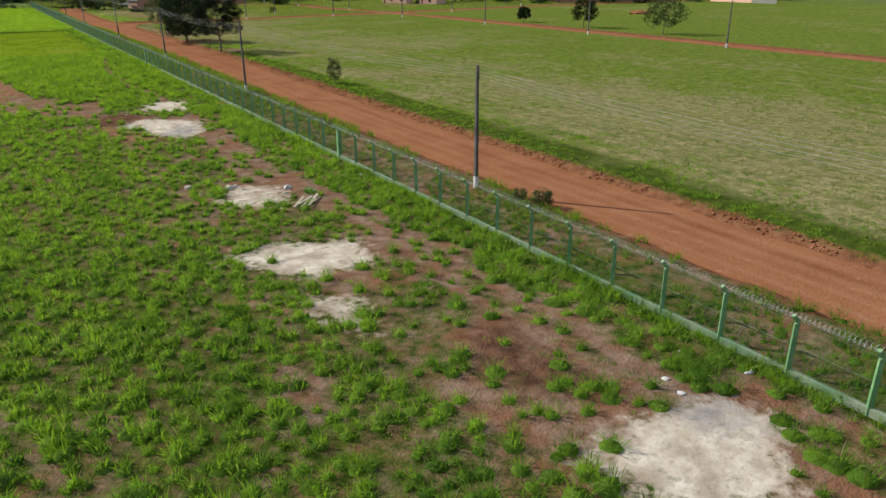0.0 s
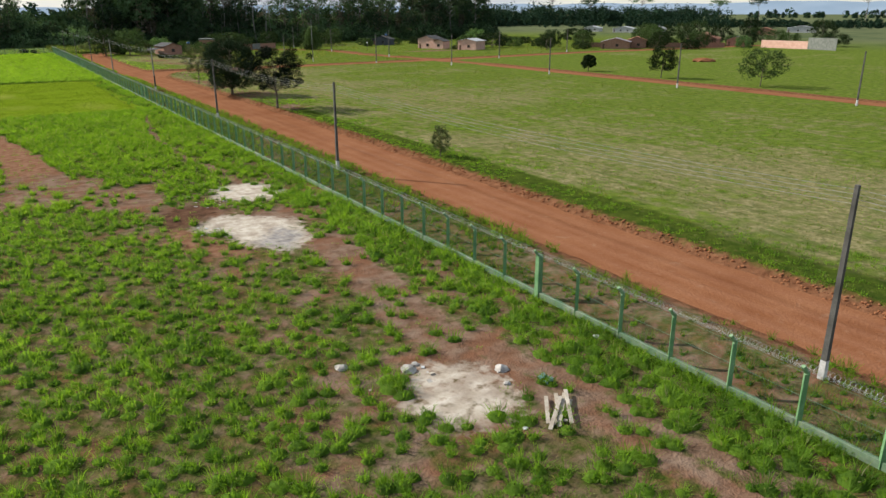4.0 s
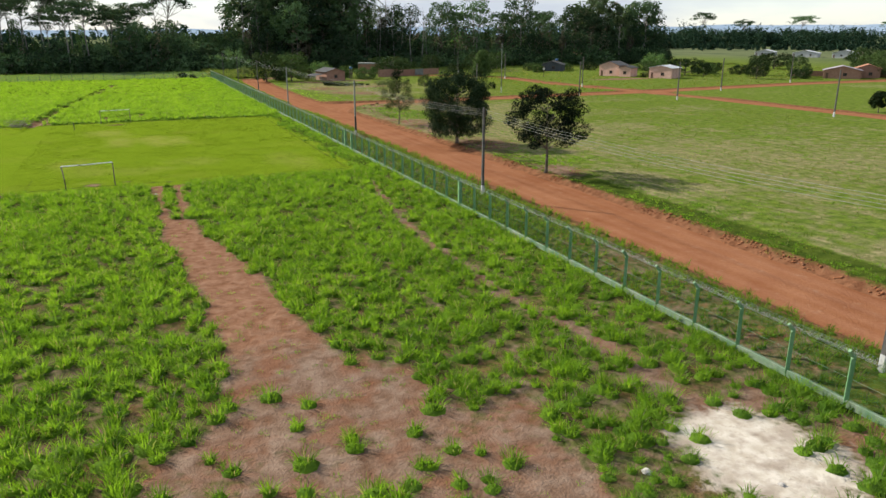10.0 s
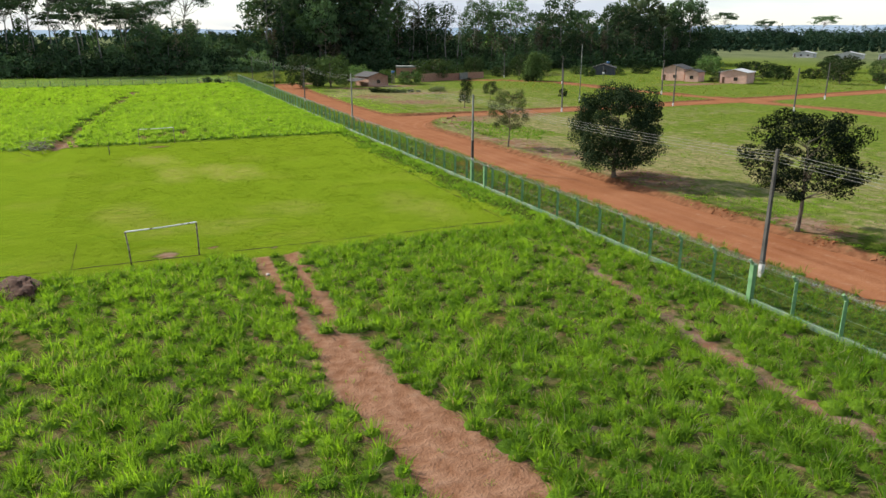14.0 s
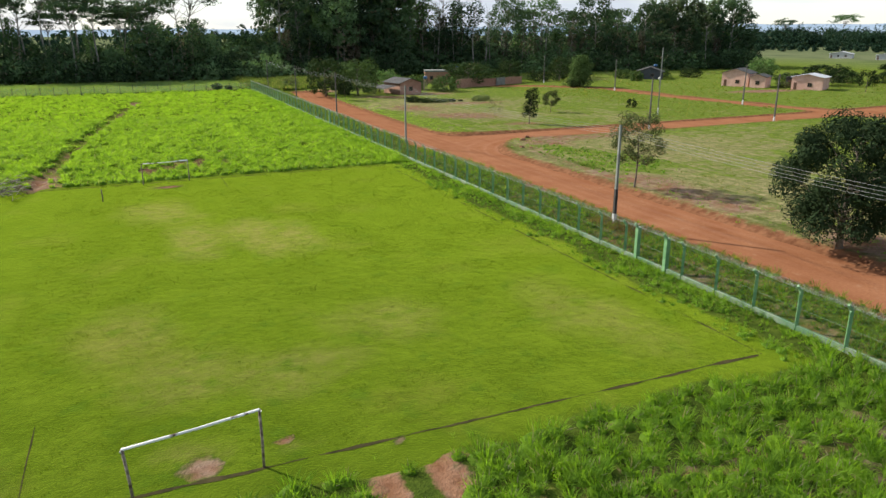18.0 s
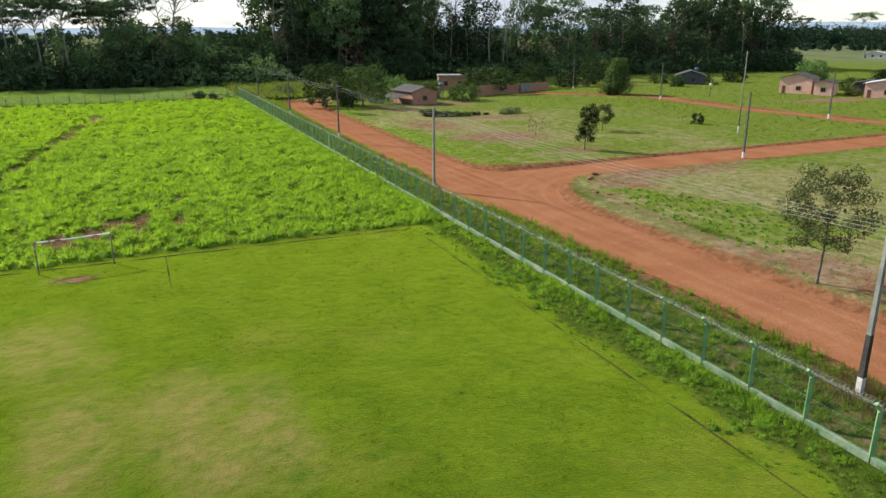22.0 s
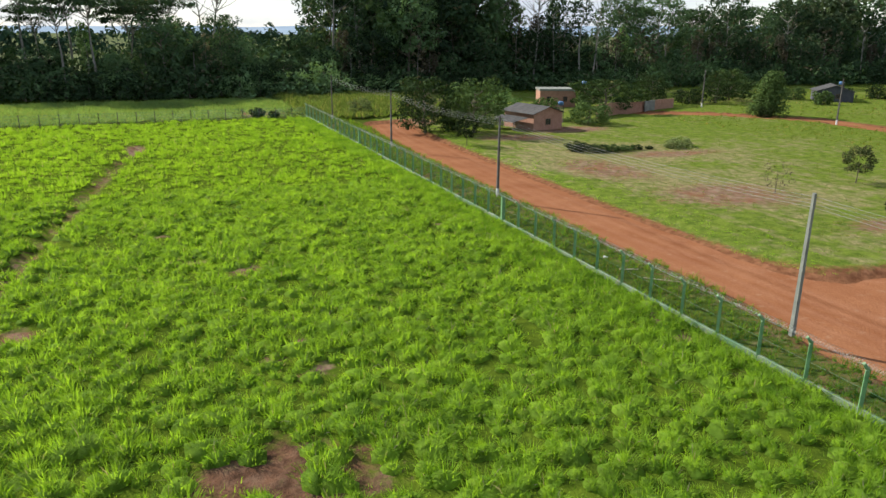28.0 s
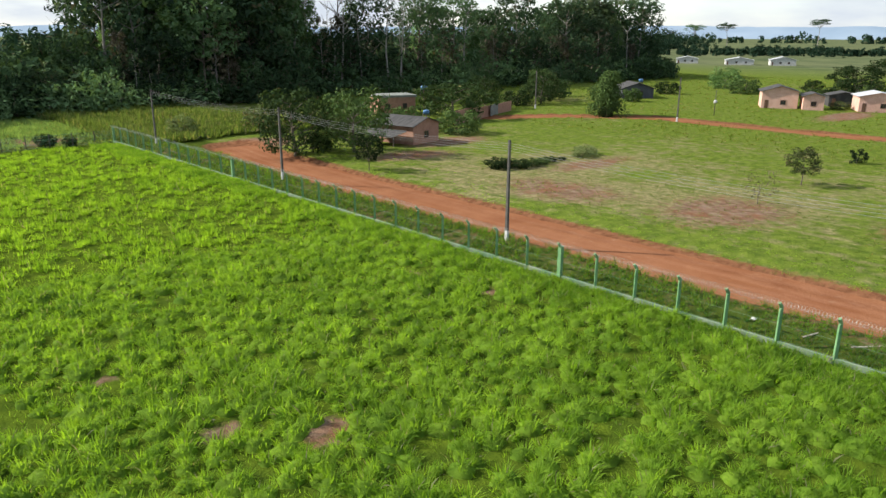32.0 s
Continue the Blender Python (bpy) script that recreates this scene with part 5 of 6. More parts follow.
# ---- the green fence ----
def fence_meshes():
    bm = bmesh.new()
    tube(bm, [(0, 0, -0.3), (0, 0, 2.32), (-0.02, 0, 2.42), (-0.34, 0, 2.76)], [0.132, 0.122, 0.115, 0.095], 4)
    bmesh.ops.rotate(bm, verts=bm.verts, cent=(0, 0, 0), matrix=Matrix.Rotation(0.0, 3, "Z"))
    post = bm_mesh("post", bm)
    bm = bmesh.new()
    box(bm, -0.16, -0.16, -0.3, 0.16, 0.16, 2.55, 0.015)
    tube(bm, [(-0.02, 0, 2.45), (-0.36, 0, 2.86)], [0.12, 0.09], 4)
    thick = bm_mesh("post", bm)
    bm = bmesh.new()
    box(bm, -0.09, 0.0, -0.3, 0.09, BAY, 0.34, 0.012)
    kerb = bm_mesh("kerb", bm)
    bm = bmesh.new()
    gap, lo, hi = 0.11, 0.34, 2.36
    run = hi - lo
    k = -run
    while k < BAY:
        for sgn in (1, -1):
            y0, y1 = (k, k + run) if sgn > 0 else (k + run, k)
            z0, z1 = lo, hi
            a, b = (y0, z0), (y1, z1)
            t0, t1 = 0.0, 1.0
            dy = b[0] - a[0]
            for lim, s in ((0.0, 1), (BAY, -1)):
                ta = (lim - a[0]) / dy
                if (dy > 0) == (s > 0):
                    t0 = max(t0, ta)
                else:
                    t1 = min(t1, ta)
            if t1 - t0 > 0.01:
                p = [(0.004 * sgn, a[0] + dy * t, z0 + run * t) for t in (t0, t1)]
                tube(bm, p, 0.0016, 3, False)
        k += gap
    net = bm_mesh("mesh_panel", bm)
    bm = bmesh.new()
    for z in (0.40, 1.35, 2.34):
        tube(bm, [(0.012, 0, z), (0.012, BAY, z)], 0.009 if z == 1.35 else 0.006, 4, False)
    rail = bm_mesh("tension_wire", bm)
    bm = bmesh.new()
    turns, seg = 17, 8
    pts = [(-0.30 + 0.16 * math.cos(2 * math.pi * i / seg), BAY * i / (turns * seg), 2.80 + 0.16 * math.sin(2 * math.pi * i / seg)) for i in range(turns * seg + 1)]
    tube(bm, pts, 0.0065, 3, False)
    coil = bm_mesh("razor_coil", bm)
    bm = bmesh.new()
    for x, z in ((-0.12, 2.52), (-0.22, 2.63), (-0.32, 2.75)):
        tube(bm, [(x, 0, z), (x, BAY, z)], 0.005, 3, False)
    barbed = bm_mesh("barbed_wire", bm)
    return post, thick, kerb, net, rail, coil, barbed


def fence():
    e = thing("fence", "long green fence with concrete posts, wire mesh, low kerb wall and razor coil", "fence", FENCE_X, FENCE_Y0, 0, kind="structure")
    post, thick, kerb, net, rail, coil, barbed = fence_meshes()
    n = round((FENCE_END - FENCE_Y0) / BAY)
    stout = {round((y - FENCE_Y0) / BAY) for y in (54.6, 130.0, 260.3, 310)}
    for i in range(n + 1):
        m = pose(0, i * BAY, 0)
        big = i in stout or i == n
        if i == 61:
            for yy in (167.0, 170.2):
                obj("post", thick, M_GREEN, e, "stout green gate post", pose(0, yy - FENCE_Y0, 0))
        else:
            obj("post", thick if big else post, M_GREEN, e, "stout green strainer post" if big else "", m)
        if i < n:
            obj("kerb", kerb, M_KERB, e, "", m)
            obj("mesh_panel", net, M_WIRE, e, "", m)
            obj("tension_wire", rail, M_KERB, e, "", m)
            obj("razor_coil", coil, M_RAZOR, e, "", m)
            obj("barbed_wire", barbed, M_RAZOR, e, "", m)


fence()


def back_fence():
    e = thing("back_fence", "wire fence on thin dark posts across the field's end", "fence", 0, 351.6, 0, kind="structure")
    bm = bmesh.new()
    box(bm, -0.07, -0.07, -0.2, 0.07, 0.07, 2.3, 0.01)
    post = bm_mesh("post", bm)
    bm = bmesh.new()
    for z in (0.3, 0.9, 1.5, 2.1):
        tube(bm, [(0, 0, z), (3.3, 0, z)], 0.02, 3, False)
    k = -1.8
    while k < 3.3:
        for s in (1, -1):
            a, b = max(0, k), min(3.3, k + 1.8)
            z0, z1 = 0.3 + (a - k), 0.3 + (b - k)
            if s < 0:
                z0, z1 = 2.4 - z0, 2.4 - z1
            tube(bm, [(a, 0.01 * s, z0), (b, 0.01 * s, z1)], 0.008, 3, False)
        k += 0.3
    wire = bm_mesh("mesh_panel", bm)
    for i in range(36):
        x = FENCE_X - 3.3 * (i + 1)
        obj("post", post, M_DARKMETAL, e, "", pose(x, 0, 0))
        obj("mesh_panel", wire, M_WIRE, e, "", pose(x, 0, 0))


back_fence()


# ---- poles and cables ----
def power_pole(h=8.6, white=True, lamp=False, shaft=None, stained=False):
    e = thing("power_pole", "slim grey concrete power pole with whitewashed foot" if white else "slim grey concrete power pole", "power pole", group="power poles")
    bm = bmesh.new()
    tube(bm, [(0, 0, -0.3), (0, 0, h)], [0.185, 0.115], 4)
    bmesh.ops.rotate(bm, verts=bm.verts, cent=(0, 0, 0), matrix=Matrix.Rotation(radians(45), 3, "Z"))
    part("shaft", bm, shaft or M_POLE, e)
    if white:
        bm = bmesh.new()
        tube(bm, [(0, 0, -0.1), (0, 0, 0.9)], [0.192, 0.184], 4)
        bmesh.ops.rotate(bm, verts=bm.verts, cent=(0, 0, 0), matrix=Matrix.Rotation(radians(45), 3, "Z"))
        part("whitewash_band", bm, M_WHITE, e, "white painted foot")
    if stained:
        for name, z0, z1, mt, label in (("whitewash_band", -0.1, 0.95, M_WHITE, "worn white painted foot"), ("tar_band", 0.95, 3.1, M_TAR, "black tarred lower shaft")):
            bm = bmesh.new()
            tube(bm, [(0, 0, z0), (0, 0, z1)], [0.192 - 0.008 * z0, 0.192 - 0.008 * z1], 4)
            bmesh.ops.rotate(bm, verts=bm.verts, cent=(0, 0, 0), matrix=Matrix.Rotation(radians(45), 3, "Z"))
            part(name, bm, mt, e, label)
    for i in range(4):
        bm = bmesh.new()
        tube(bm, [(0.10, 0, h - 0.25 - 0.2 * i), (0.21, 0, h - 0.25 - 0.2 * i)], [0.03, 0.045], 6)
        part("insulator", bm, M_CERAMIC, e)
    if lamp:
        bm = bmesh.new()
        tube(bm, [(0, 0, h - 0.4), (0.7, 0, h + 0.1), (1.3, 0, h + 0.15)], 0.03, 5)
        part("lamp_arm", bm, M_DARKMETAL, e)
    return e


MAIN_POLES = [(28.3, -8), (28.35, 39.8), (28.3, 90.3), (28.2, 133.1), (28.4, 178.4), (28.2, 229.9), (28.1, 269.0), (27.8, 305.1), (27.8, 343.4)]
FAR_POLES = [(75.2, 231.8), (105, 231.5), (123.7, 258), (122.8, 306.6), (120.5, 343.2), (120.3, 211.5), (124, 129), (126, 92), (123.5, 170), (151.5, 229.5), (197, 246)]


def cable(a, b, sag, r=0.009):
    bm = bmesh.new()
    a, b = Vector(a), Vector(b)
    pts = []
    for i in range(13):
        t = i / 12
        p = a.lerp(b, t)
        p.z -= sag * 4 * t * (1 - t)
        pts.append(p)
    tube(bm, pts, r, 4, False)
    return bm


def poles():
    proto = power_pole()
    proto.matrix_basis = pose(*MAIN_POLES[0], at_ground(*MAIN_POLES[0]))
    grey = power_pole(8.6, False, shaft=M_RUBBLE_GREY)
    grey.matrix_basis = pose(*MAIN_POLES[5], at_ground(*MAIN_POLES[5]))
    dark = tagged(power_pole(8.6, False, shaft=M_RUBBLE_GREY, stained=True), "slim grey concrete power pole with black tarred lower shaft")
    dark.matrix_basis = pose(*MAIN_POLES[4], at_ground(*MAIN_POLES[4]))
    for i, (x, y) in enumerate(MAIN_POLES):
        if i not in (0, 4, 5):
            copy_thing(proto, pose(x, y, at_ground(x, y)))
    for x, y in FAR_POLES:
        copy_thing(proto, pose(x, y, at_ground(x, y)) @ Matrix.Diagonal((1, 1, 1.05, 1)))
    for (x0, y0), (x1, y1) in zip(MAIN_POLES, MAIN_POLES[1:]):
        e = thing("power_cable", "four thin bare aluminium cables between the poles", "cable", group="power cables")
        for i in range(4):
            z = 8.95 - 0.25 - 0.2 * i
            part("strand", cable((x0 + 0.2, y0, z), (x1 + 0.2, y1, z), 0.5 + 0.03 * i), M_CABLE, e)


poles()


# ---- goals ----
def goal(x0, y0, x1, y1, h, lean):
    e = thing("football_goal", "white football goal frame with rusty flaked posts and no net", "goal", 0, 0, 0, group="goals")
    tops = [(x0 + lean, y0, h), (x1, y1, h)]
    for (x, y), top in zip(((x0, y0), (x1, y1)), tops):
        bm = bmesh.new()
        tube(bm, [(x, y, -0.2), ((x + top[0]) / 2 + 0.02, y, h / 2), top], 0.055, 8)
        part("goal_post", bm, M_RUST, e, "rusty goal post")
    bm = bmesh.new()
    a, b = Vector(tops[0]), Vector(tops[1])
    tube(bm, [a + (a - b) * 0.012 + Vector((0, 0, -0.1)), a, a.lerp(b, 0.5) + Vector((0, 0, -0.04)), b, b + (b - a) * 0.012 + Vector((0, 0, -0.1))], 0.055, 8)
    part("crossbar", bm, M_FLAKED, e)
    return e


M_FLAKED = Mat("flaked_white_paint", 0.85)
M_FLAKED.color(M_FLAKED.mix(M_FLAKED.noise(1.6, 7, lo=0.56, hi=0.62), (0.60, 0.60, 0.57), (0.075, 0.05, 0.035)))
M_FLAKED = M_FLAKED.m
M_RUST = plain("rusty_flaked_paint", (0.06, 0.035, 0.022), (0.34, 0.28, 0.22), 4, 0.9, fine=18)
goal(-10.65, 153.4, -5.95, 154.3, 2.55, -0.15)
goal(-9.0, 214.6, -4.05, 215.3, 2.4, 0.0)


# ---- houses ----
M_PINK = plain("salmon_render", (0.56, 0.33, 0.255), (0.66, 0.42, 0.335), 0.7, 0.9, fine=5)
M_BRICKWALL = plain("bare_red_brick", (0.290, 0.150, 0.100), (0.370, 0.205, 0.145), 1.4, 0.9, fine=7)
M_ROOF = plain("fibre_cement_roof", (0.040, 0.039, 0.038), (0.075, 0.072, 0.069), 0.8, 0.85, fine=5)
M_GREYWALL = plain("grey_blue_render", (0.0527, 0.0558, 0.0651), (0.0837, 0.0868, 0.0961), 0.9, 0.9, fine=5)
M_TILE = plain("clay_tile_roof", (0.30, 0.13, 0.075), (0.40, 0.20, 0.12), 0.9, 0.9, fine=6)
M_PALEROOF = plain("pale_metal_roof", (0.3960, 0.4032, 0.4104), (0.4896, 0.4896, 0.4896), 0.5, 0.5, fine=4)
M_DARKGLASS = plain("dark_window", (0.02, 0.022, 0.025), (0.035, 0.037, 0.04), 2, 0.15, bump=0, spec=0.5)
M_AWNING = plain("faded_pink_grey_roof", (0.260, 0.225, 0.235), (0.340, 0.295, 0.300), 0.6, 0.7, fine=4)
M_BLUE = plain("blue_plastic", (0.05, 0.13, 0.26), (0.08, 0.18, 0.33), 2, 0.4, bump=0)


def house(label, x, y, rz, w, d, h, rise, wall, roof, windows=1, door=True):
    """A gabled house: ridge along its own y; the gable with door and windows looks to -y."""
    e = thing("house", label, "house", x, y, 0, rz)
    bm = bmesh.new()
    t = 0.18
    pts = [(-w / 2, 0), (w / 2, 0), (w / 2, h), (0, h + rise), (-w / 2, h)]
    for y0 in (-d / 2, d / 2 - t):
        f0 = [bm.verts.new((px, y0, pz)) for px, pz in pts]
        f1 = [bm.verts.new((px, y0 + t, pz)) for px, pz in pts]
        bm.faces.new(f0)
        bm.faces.new(f1[::-1])
        for i in range(5):
            bm.faces.new((f0[i], f1[i], f1[(i + 1) % 5], f0[(i + 1) % 5]))
    for x0 in (-w / 2, w / 2 - t):
        box(bm, x0, -d / 2 + t, 0, x0 + t, d / 2 - t, h)
    bmesh.ops.recalc_face_normals(bm, faces=bm.faces)
    part("wall", bm, wall, e)
    for s in (-1, 1):
        bm = bmesh.new()
        n = 22
        ov, eave = 0.45, 0.5
        ys = [-d / 2 - ov + (d + 2 * ov) * i / n for i in range(n + 1)]
        sl = rise / (w / 2)
        rows = []
        for i, yy in enumerate(ys):
            b = 0.05 * (i % 2)
            rows.append([bm.verts.new(p) for p in ((0, yy, h + rise + 0.10 + b), (s * (w / 2 + eave), yy, h - sl * eave + 0.10 + b), (s * (w / 2 + eave), yy, h - sl * eave + 0.05), (0, yy, h + rise + 0.05))])
        for r0, r1 in zip(rows, rows[1:]):
            for k in range(4):
                bm.faces.new((r0[k], r1[k], r1[(k + 1) % 4], r0[(k + 1) % 4]))
        bm.faces.new(rows[0])
        bm.faces.new(rows[-1][::-1])
        bmesh.ops.recalc_face_normals(bm, faces=bm.faces)
        part("roof", bm, roof, e)
    for i in range(windows):
        cx = (i + 1) * w / (windows + 1) - w / 2 + (0.8 if door else 0)
        wdw = bmesh.new()
        box(wdw, cx - 0.55, -d / 2 - 0.03, 1.0, cx + 0.55, -d / 2 + 0.02, 2.0, 0.01)
        o = part("window", wdw, M_DARKGLASS, e)
        fr = bmesh.new()
        for a in ((cx - 0.62, 0.93, cx - 0.55, 2.07), (cx + 0.55, 0.93, cx + 0.62, 2.07), (cx - 0.55, 0.93, cx + 0.55, 1.0), (cx - 0.55, 2.0, cx + 0.55, 2.07), (cx - 0.03, 1.0, cx + 0.03, 2.0)):
            box(fr, a[0], -d / 2 - 0.06, a[1], a[2], -d / 2 + 0.02, a[3])
        part("window_frame", fr, M_CERAMIC, o)
    if door:
        bm = bmesh.new()
        box(bm, -w / 2 + 0.7, -d / 2 - 0.04, 0, -w / 2 + 1.55, -d / 2 + 0.02, 2.05, 0.01)
        part("door", bm, M_CERAMIC, e)
    return e


house("salmon gabled house with grey roof by the back road", 170.0, 305.6, -62, 8.2, 8.0, 4.1, 1.3, M_PINK, M_ROOF, 1)
house("lower salmon lean-to house with grey roof", 171.0, 297.8, -62, 4.6, 6.0, 3.3, 0.7, M_PINK, M_ROOF, 1, False)
house("salmon gabled house with pale roof", 178.6, 286.0, -62, 8.6, 8.5, 3.6, 0.9, M_PINK, M_PALEROOF, 1)
house("dark shed behind the salmon house", 186, 296, -62, 7, 6, 2.8, 0.8, M_ROOF, M_ROOF, 0)
house("small brick house with dark corrugated roof", 61.6, 322.2, 12, 7.0, 8.6, 3.1, 1.1, M_BRICKWALL, M_ROOF, 1, False)
house("dark grey house under trees", 167.5, 346, -40, 9, 9, 2.8, 1.5, M_GREYWALL, M_ROOF, 1)
house("low house with a wide pale pinkish-grey roof", 236, 258, -50, 12, 9, 2.9, 1.5, M_BRICKWALL, M_AWNING, 1)
house("small house with clay tile roof", 248, 257, -50, 8, 8, 3.4, 1.4, M_BRICKWALL, M_TILE, 1)
house("long house with orange clay tile roof among trees", 292, 256, -60, 13, 12, 3.4, 2.4, M_BRICKWALL, M_TILE, 2)
house("grey-roofed house beside the orange-roofed house", 300, 244, -60, 8, 8, 3.0, 1.2, M_BRICKWALL, M_ROOF, 1)
house("distant house with red tile roof", 452, 334, -60, 14, 10, 3.0, 2.0, M_BRICKWALL, M_TILE, 2)
house("distant long pale-roofed house", 530, 356, -60, 20, 10, 3.2, 1.6, M_WHITE, M_PALEROOF, 2)
house("distant white house with pale roof", 424, 470, -60, 13, 10, 2.8, 1.4, M_WHITE, M_PALEROOF, 2)
house("distant white house with pale roof", 425, 436, -60, 16, 10, 2.8, 1.6, M_WHITE, M_PALEROOF, 2)
house("distant white house with pale roof", 435, 414, -60, 14, 10, 3.2, 1.8, M_WHITE, M_PALEROOF, 2)


def village_clutter():
    e = thing("porch", "open porch with dark sloping roof on thin posts", "porch", 56.0, 321.0, 0, 12)
    bm = bmesh.new()
    for i in range(12):
        y0 = -3.6 + 0.6 * i
        box(bm, -2.0, y0, 2.05 + 0.03 * (i % 2), 1.9, y0 + 0.62, 2.12 + 0.03 * (i % 2))
    bmesh.ops.transform(bm, matrix=Matrix.Rotation(radians(-9), 4, "Y"), verts=bm.verts)
    part("roof", bm, M_ROOF, e)
    for y0 in (-3.3, 0, 3.2):
        bm = bmesh.new()
        box(bm, -1.75, y0 - 0.06, -0.1, -1.63, y0 + 0.06, 1.85)
        part("post", bm, M_BARK, e)
    e = thing("brick_building", "unfinished flat-topped brick building with pale upper wall", "building", 87, 357, 0, -20)
    e.scale = (0.72, 0.8, 0.84)
    bm = bmesh.new()
    for a in ((-6, -4, 0, 6, -3.8, 4.6), (-6, 3.8, 0, 6, 4, 4.6), (-6, -3.8, 0, -5.8, 3.8, 4.6), (5.8, -3.8, 0, 6, 3.8, 4.6)):
        box(bm, *a)
    part("wall", bm, M_BRICKWALL, e)
    bm = bmesh.new()
    box(bm, -6.3, -4.3, 4.6, 6.3, 4.3, 5.15)
    part("roof", bm, M_RUBBLE_GREY, e, "pale grey upper wall and roof")
    for x in (-3, 2.5):
        bm = bmesh.new()
        box(bm, x - 0.7, -4.05, 1.6, x + 0.7, -3.98, 3.0)
        part("window", bm, M_DARKGLASS, e)
    for x, y, z, sc in ((92, 352, 6.2, 1.0), (70.5, 327, 4.2, 0.8), (168, 344, 5.2, 0.9)):
        t = thing("water_tank", "round blue plastic water tank on a stand", "water tank", x, y, 0)
        bm = bmesh.new()
        tube(bm, [(0, 0, z - 0.9 * sc), (0, 0, z - 0.2 * sc), (0, 0, z)], [0.62 * sc, 0.75 * sc, 0.55 * sc], 14)
        part("tank", bm, M_BLUE, t)
        for dx, dy in ((-0.5, -0.5), (0.5, -0.5), (0.5, 0.5), (-0.5, 0.5)):
            bm = bmesh.new()
            box(bm, dx * sc - 0.06, dy * sc - 0.06, -0.1, dx * sc + 0.06, dy * sc + 0.06, z - 0.88 * sc)
            part("leg", bm, M_BARK, t)
    e = thing("brick_wall", "long low unplastered brick yard wall", "wall", 0, 0, 0)
    pts = [(82.5, 332), (92, 336.5), (103, 340.5), (112, 343.5)]
    for (x0, y0), (x1, y1) in zip(pts, pts[1:]):
        ln, a = math.hypot(x1 - x0, y1 - y0), math.degrees(math.atan2(y1 - y0, x1 - x0))
        bm = bmesh.new()
        box(bm, 0, -0.08, -0.2, ln, 0.08, 2.3 if x0 > 85 else 2.7, 0.01)
        part("wall_length", bm, M_BRICKWALL, e, "", pose(x0, y0, 0, 0, 0, a))
    bm = bmesh.new()
    box(bm, -2.2, -0.1, 0, 2.2, 0.1, 2.4, 0.01)
    tagged(part("gate", bm, M_RUBBLE_GREY, None, "", pose(102, 339.6, 0, 0, 0, 22)), "pale sheet-metal gate in the brick wall", "gate")
    e = thing("garden_wall", "long pale rendered wall with grey end", "wall", 0, 0, 0)
    for (x0, y0, x1, y1), mt in (((297, 229, 297, 207), M_PINK), ((297, 207, 296, 194), M_RUBBLE_GREY)):
        ln, a = math.hypot(x1 - x0, y1 - y0), math.degrees(math.atan2(y1 - y0, x1 - x0))
        bm = bmesh.new()
        box(bm, 0, -0.1, -0.2, ln, 0.1, 3.2 if mt is M_PINK else 4.8, 0.02)
        part("wall_length", bm, mt, e, "", pose(x0, y0, 0, 0, 0, a))
    e = thing("yard_wall", "long low dark brick yard wall round the houses", "wall", 0, 0, 0)
    pts = [(231.4, 276), (244, 262), (262, 251), (285, 239)]
    for (x0, y0), (x1, y1) in zip(pts, pts[1:]):
        ln, a = math.hypot(x1 - x0, y1 - y0), math.degrees(math.atan2(y1 - y0, x1 - x0))
        bm = bmesh.new()
        box(bm, 0, -0.08, -0.2, ln, 0.08, 2.0, 0.01)
        part("wall_length", bm, M_BRICKWALL, e, "", pose(x0, y0, 0, 0, 0, a))
    bm = bmesh.new()
    bmesh.ops.create_icosphere(bm, subdivisions=3, radius=1.0)
    for v in bm.verts:
        v.co = Vector((v.co.x * 4.5, v.co.y * 3.0, max(-0.2, v.co.z * 1.1))) * (1 + 0.25 * noise.noise(v.co * 2.5))
    tagged(part("soil_heap", bm, M_ROAD, None, "", pose(198, 181, 0)), "heap of dug red soil on the grass", "soil heap")
    lamp = thing("street_lamp", "thin post with a white round lamp", "lamp post", 139.3, 306.8, 0)
    bm = bmesh.new()
    tube(bm, [(0, 0, -0.2), (0, 0, 5.6)], [0.09, 0.06], 6)
    part("post", bm, M_POLE, lamp)
    bm = bmesh.new()
    bmesh.ops.create_uvsphere(bm, u_segments=10, v_segments=6, radius=0.42, matrix=Matrix.Translation((0, 0, 3.0)))
    part("lamp_globe", bm, M_WHITE, lamp)
    # a plain tall pole with a white foot
    tall = thing("mast", "tall thin plain grey pole", "mast", 90.7, 248.3, 0)
    bm = bmesh.new()
    tube(bm, [(0, 0, -0.2), (0, 0, 13.5)], [0.13, 0.07], 6)
    part("shaft", bm, M_RUBBLE_GREY, tall)
    bm = bmesh.new()
    tube(bm, [(0, 0, -0.1), (0, 0, 1.5)], [0.138, 0.13], 6)
    part("whitewash_band", bm, M_WHITE, tall, "white painted foot")


village_clutter()


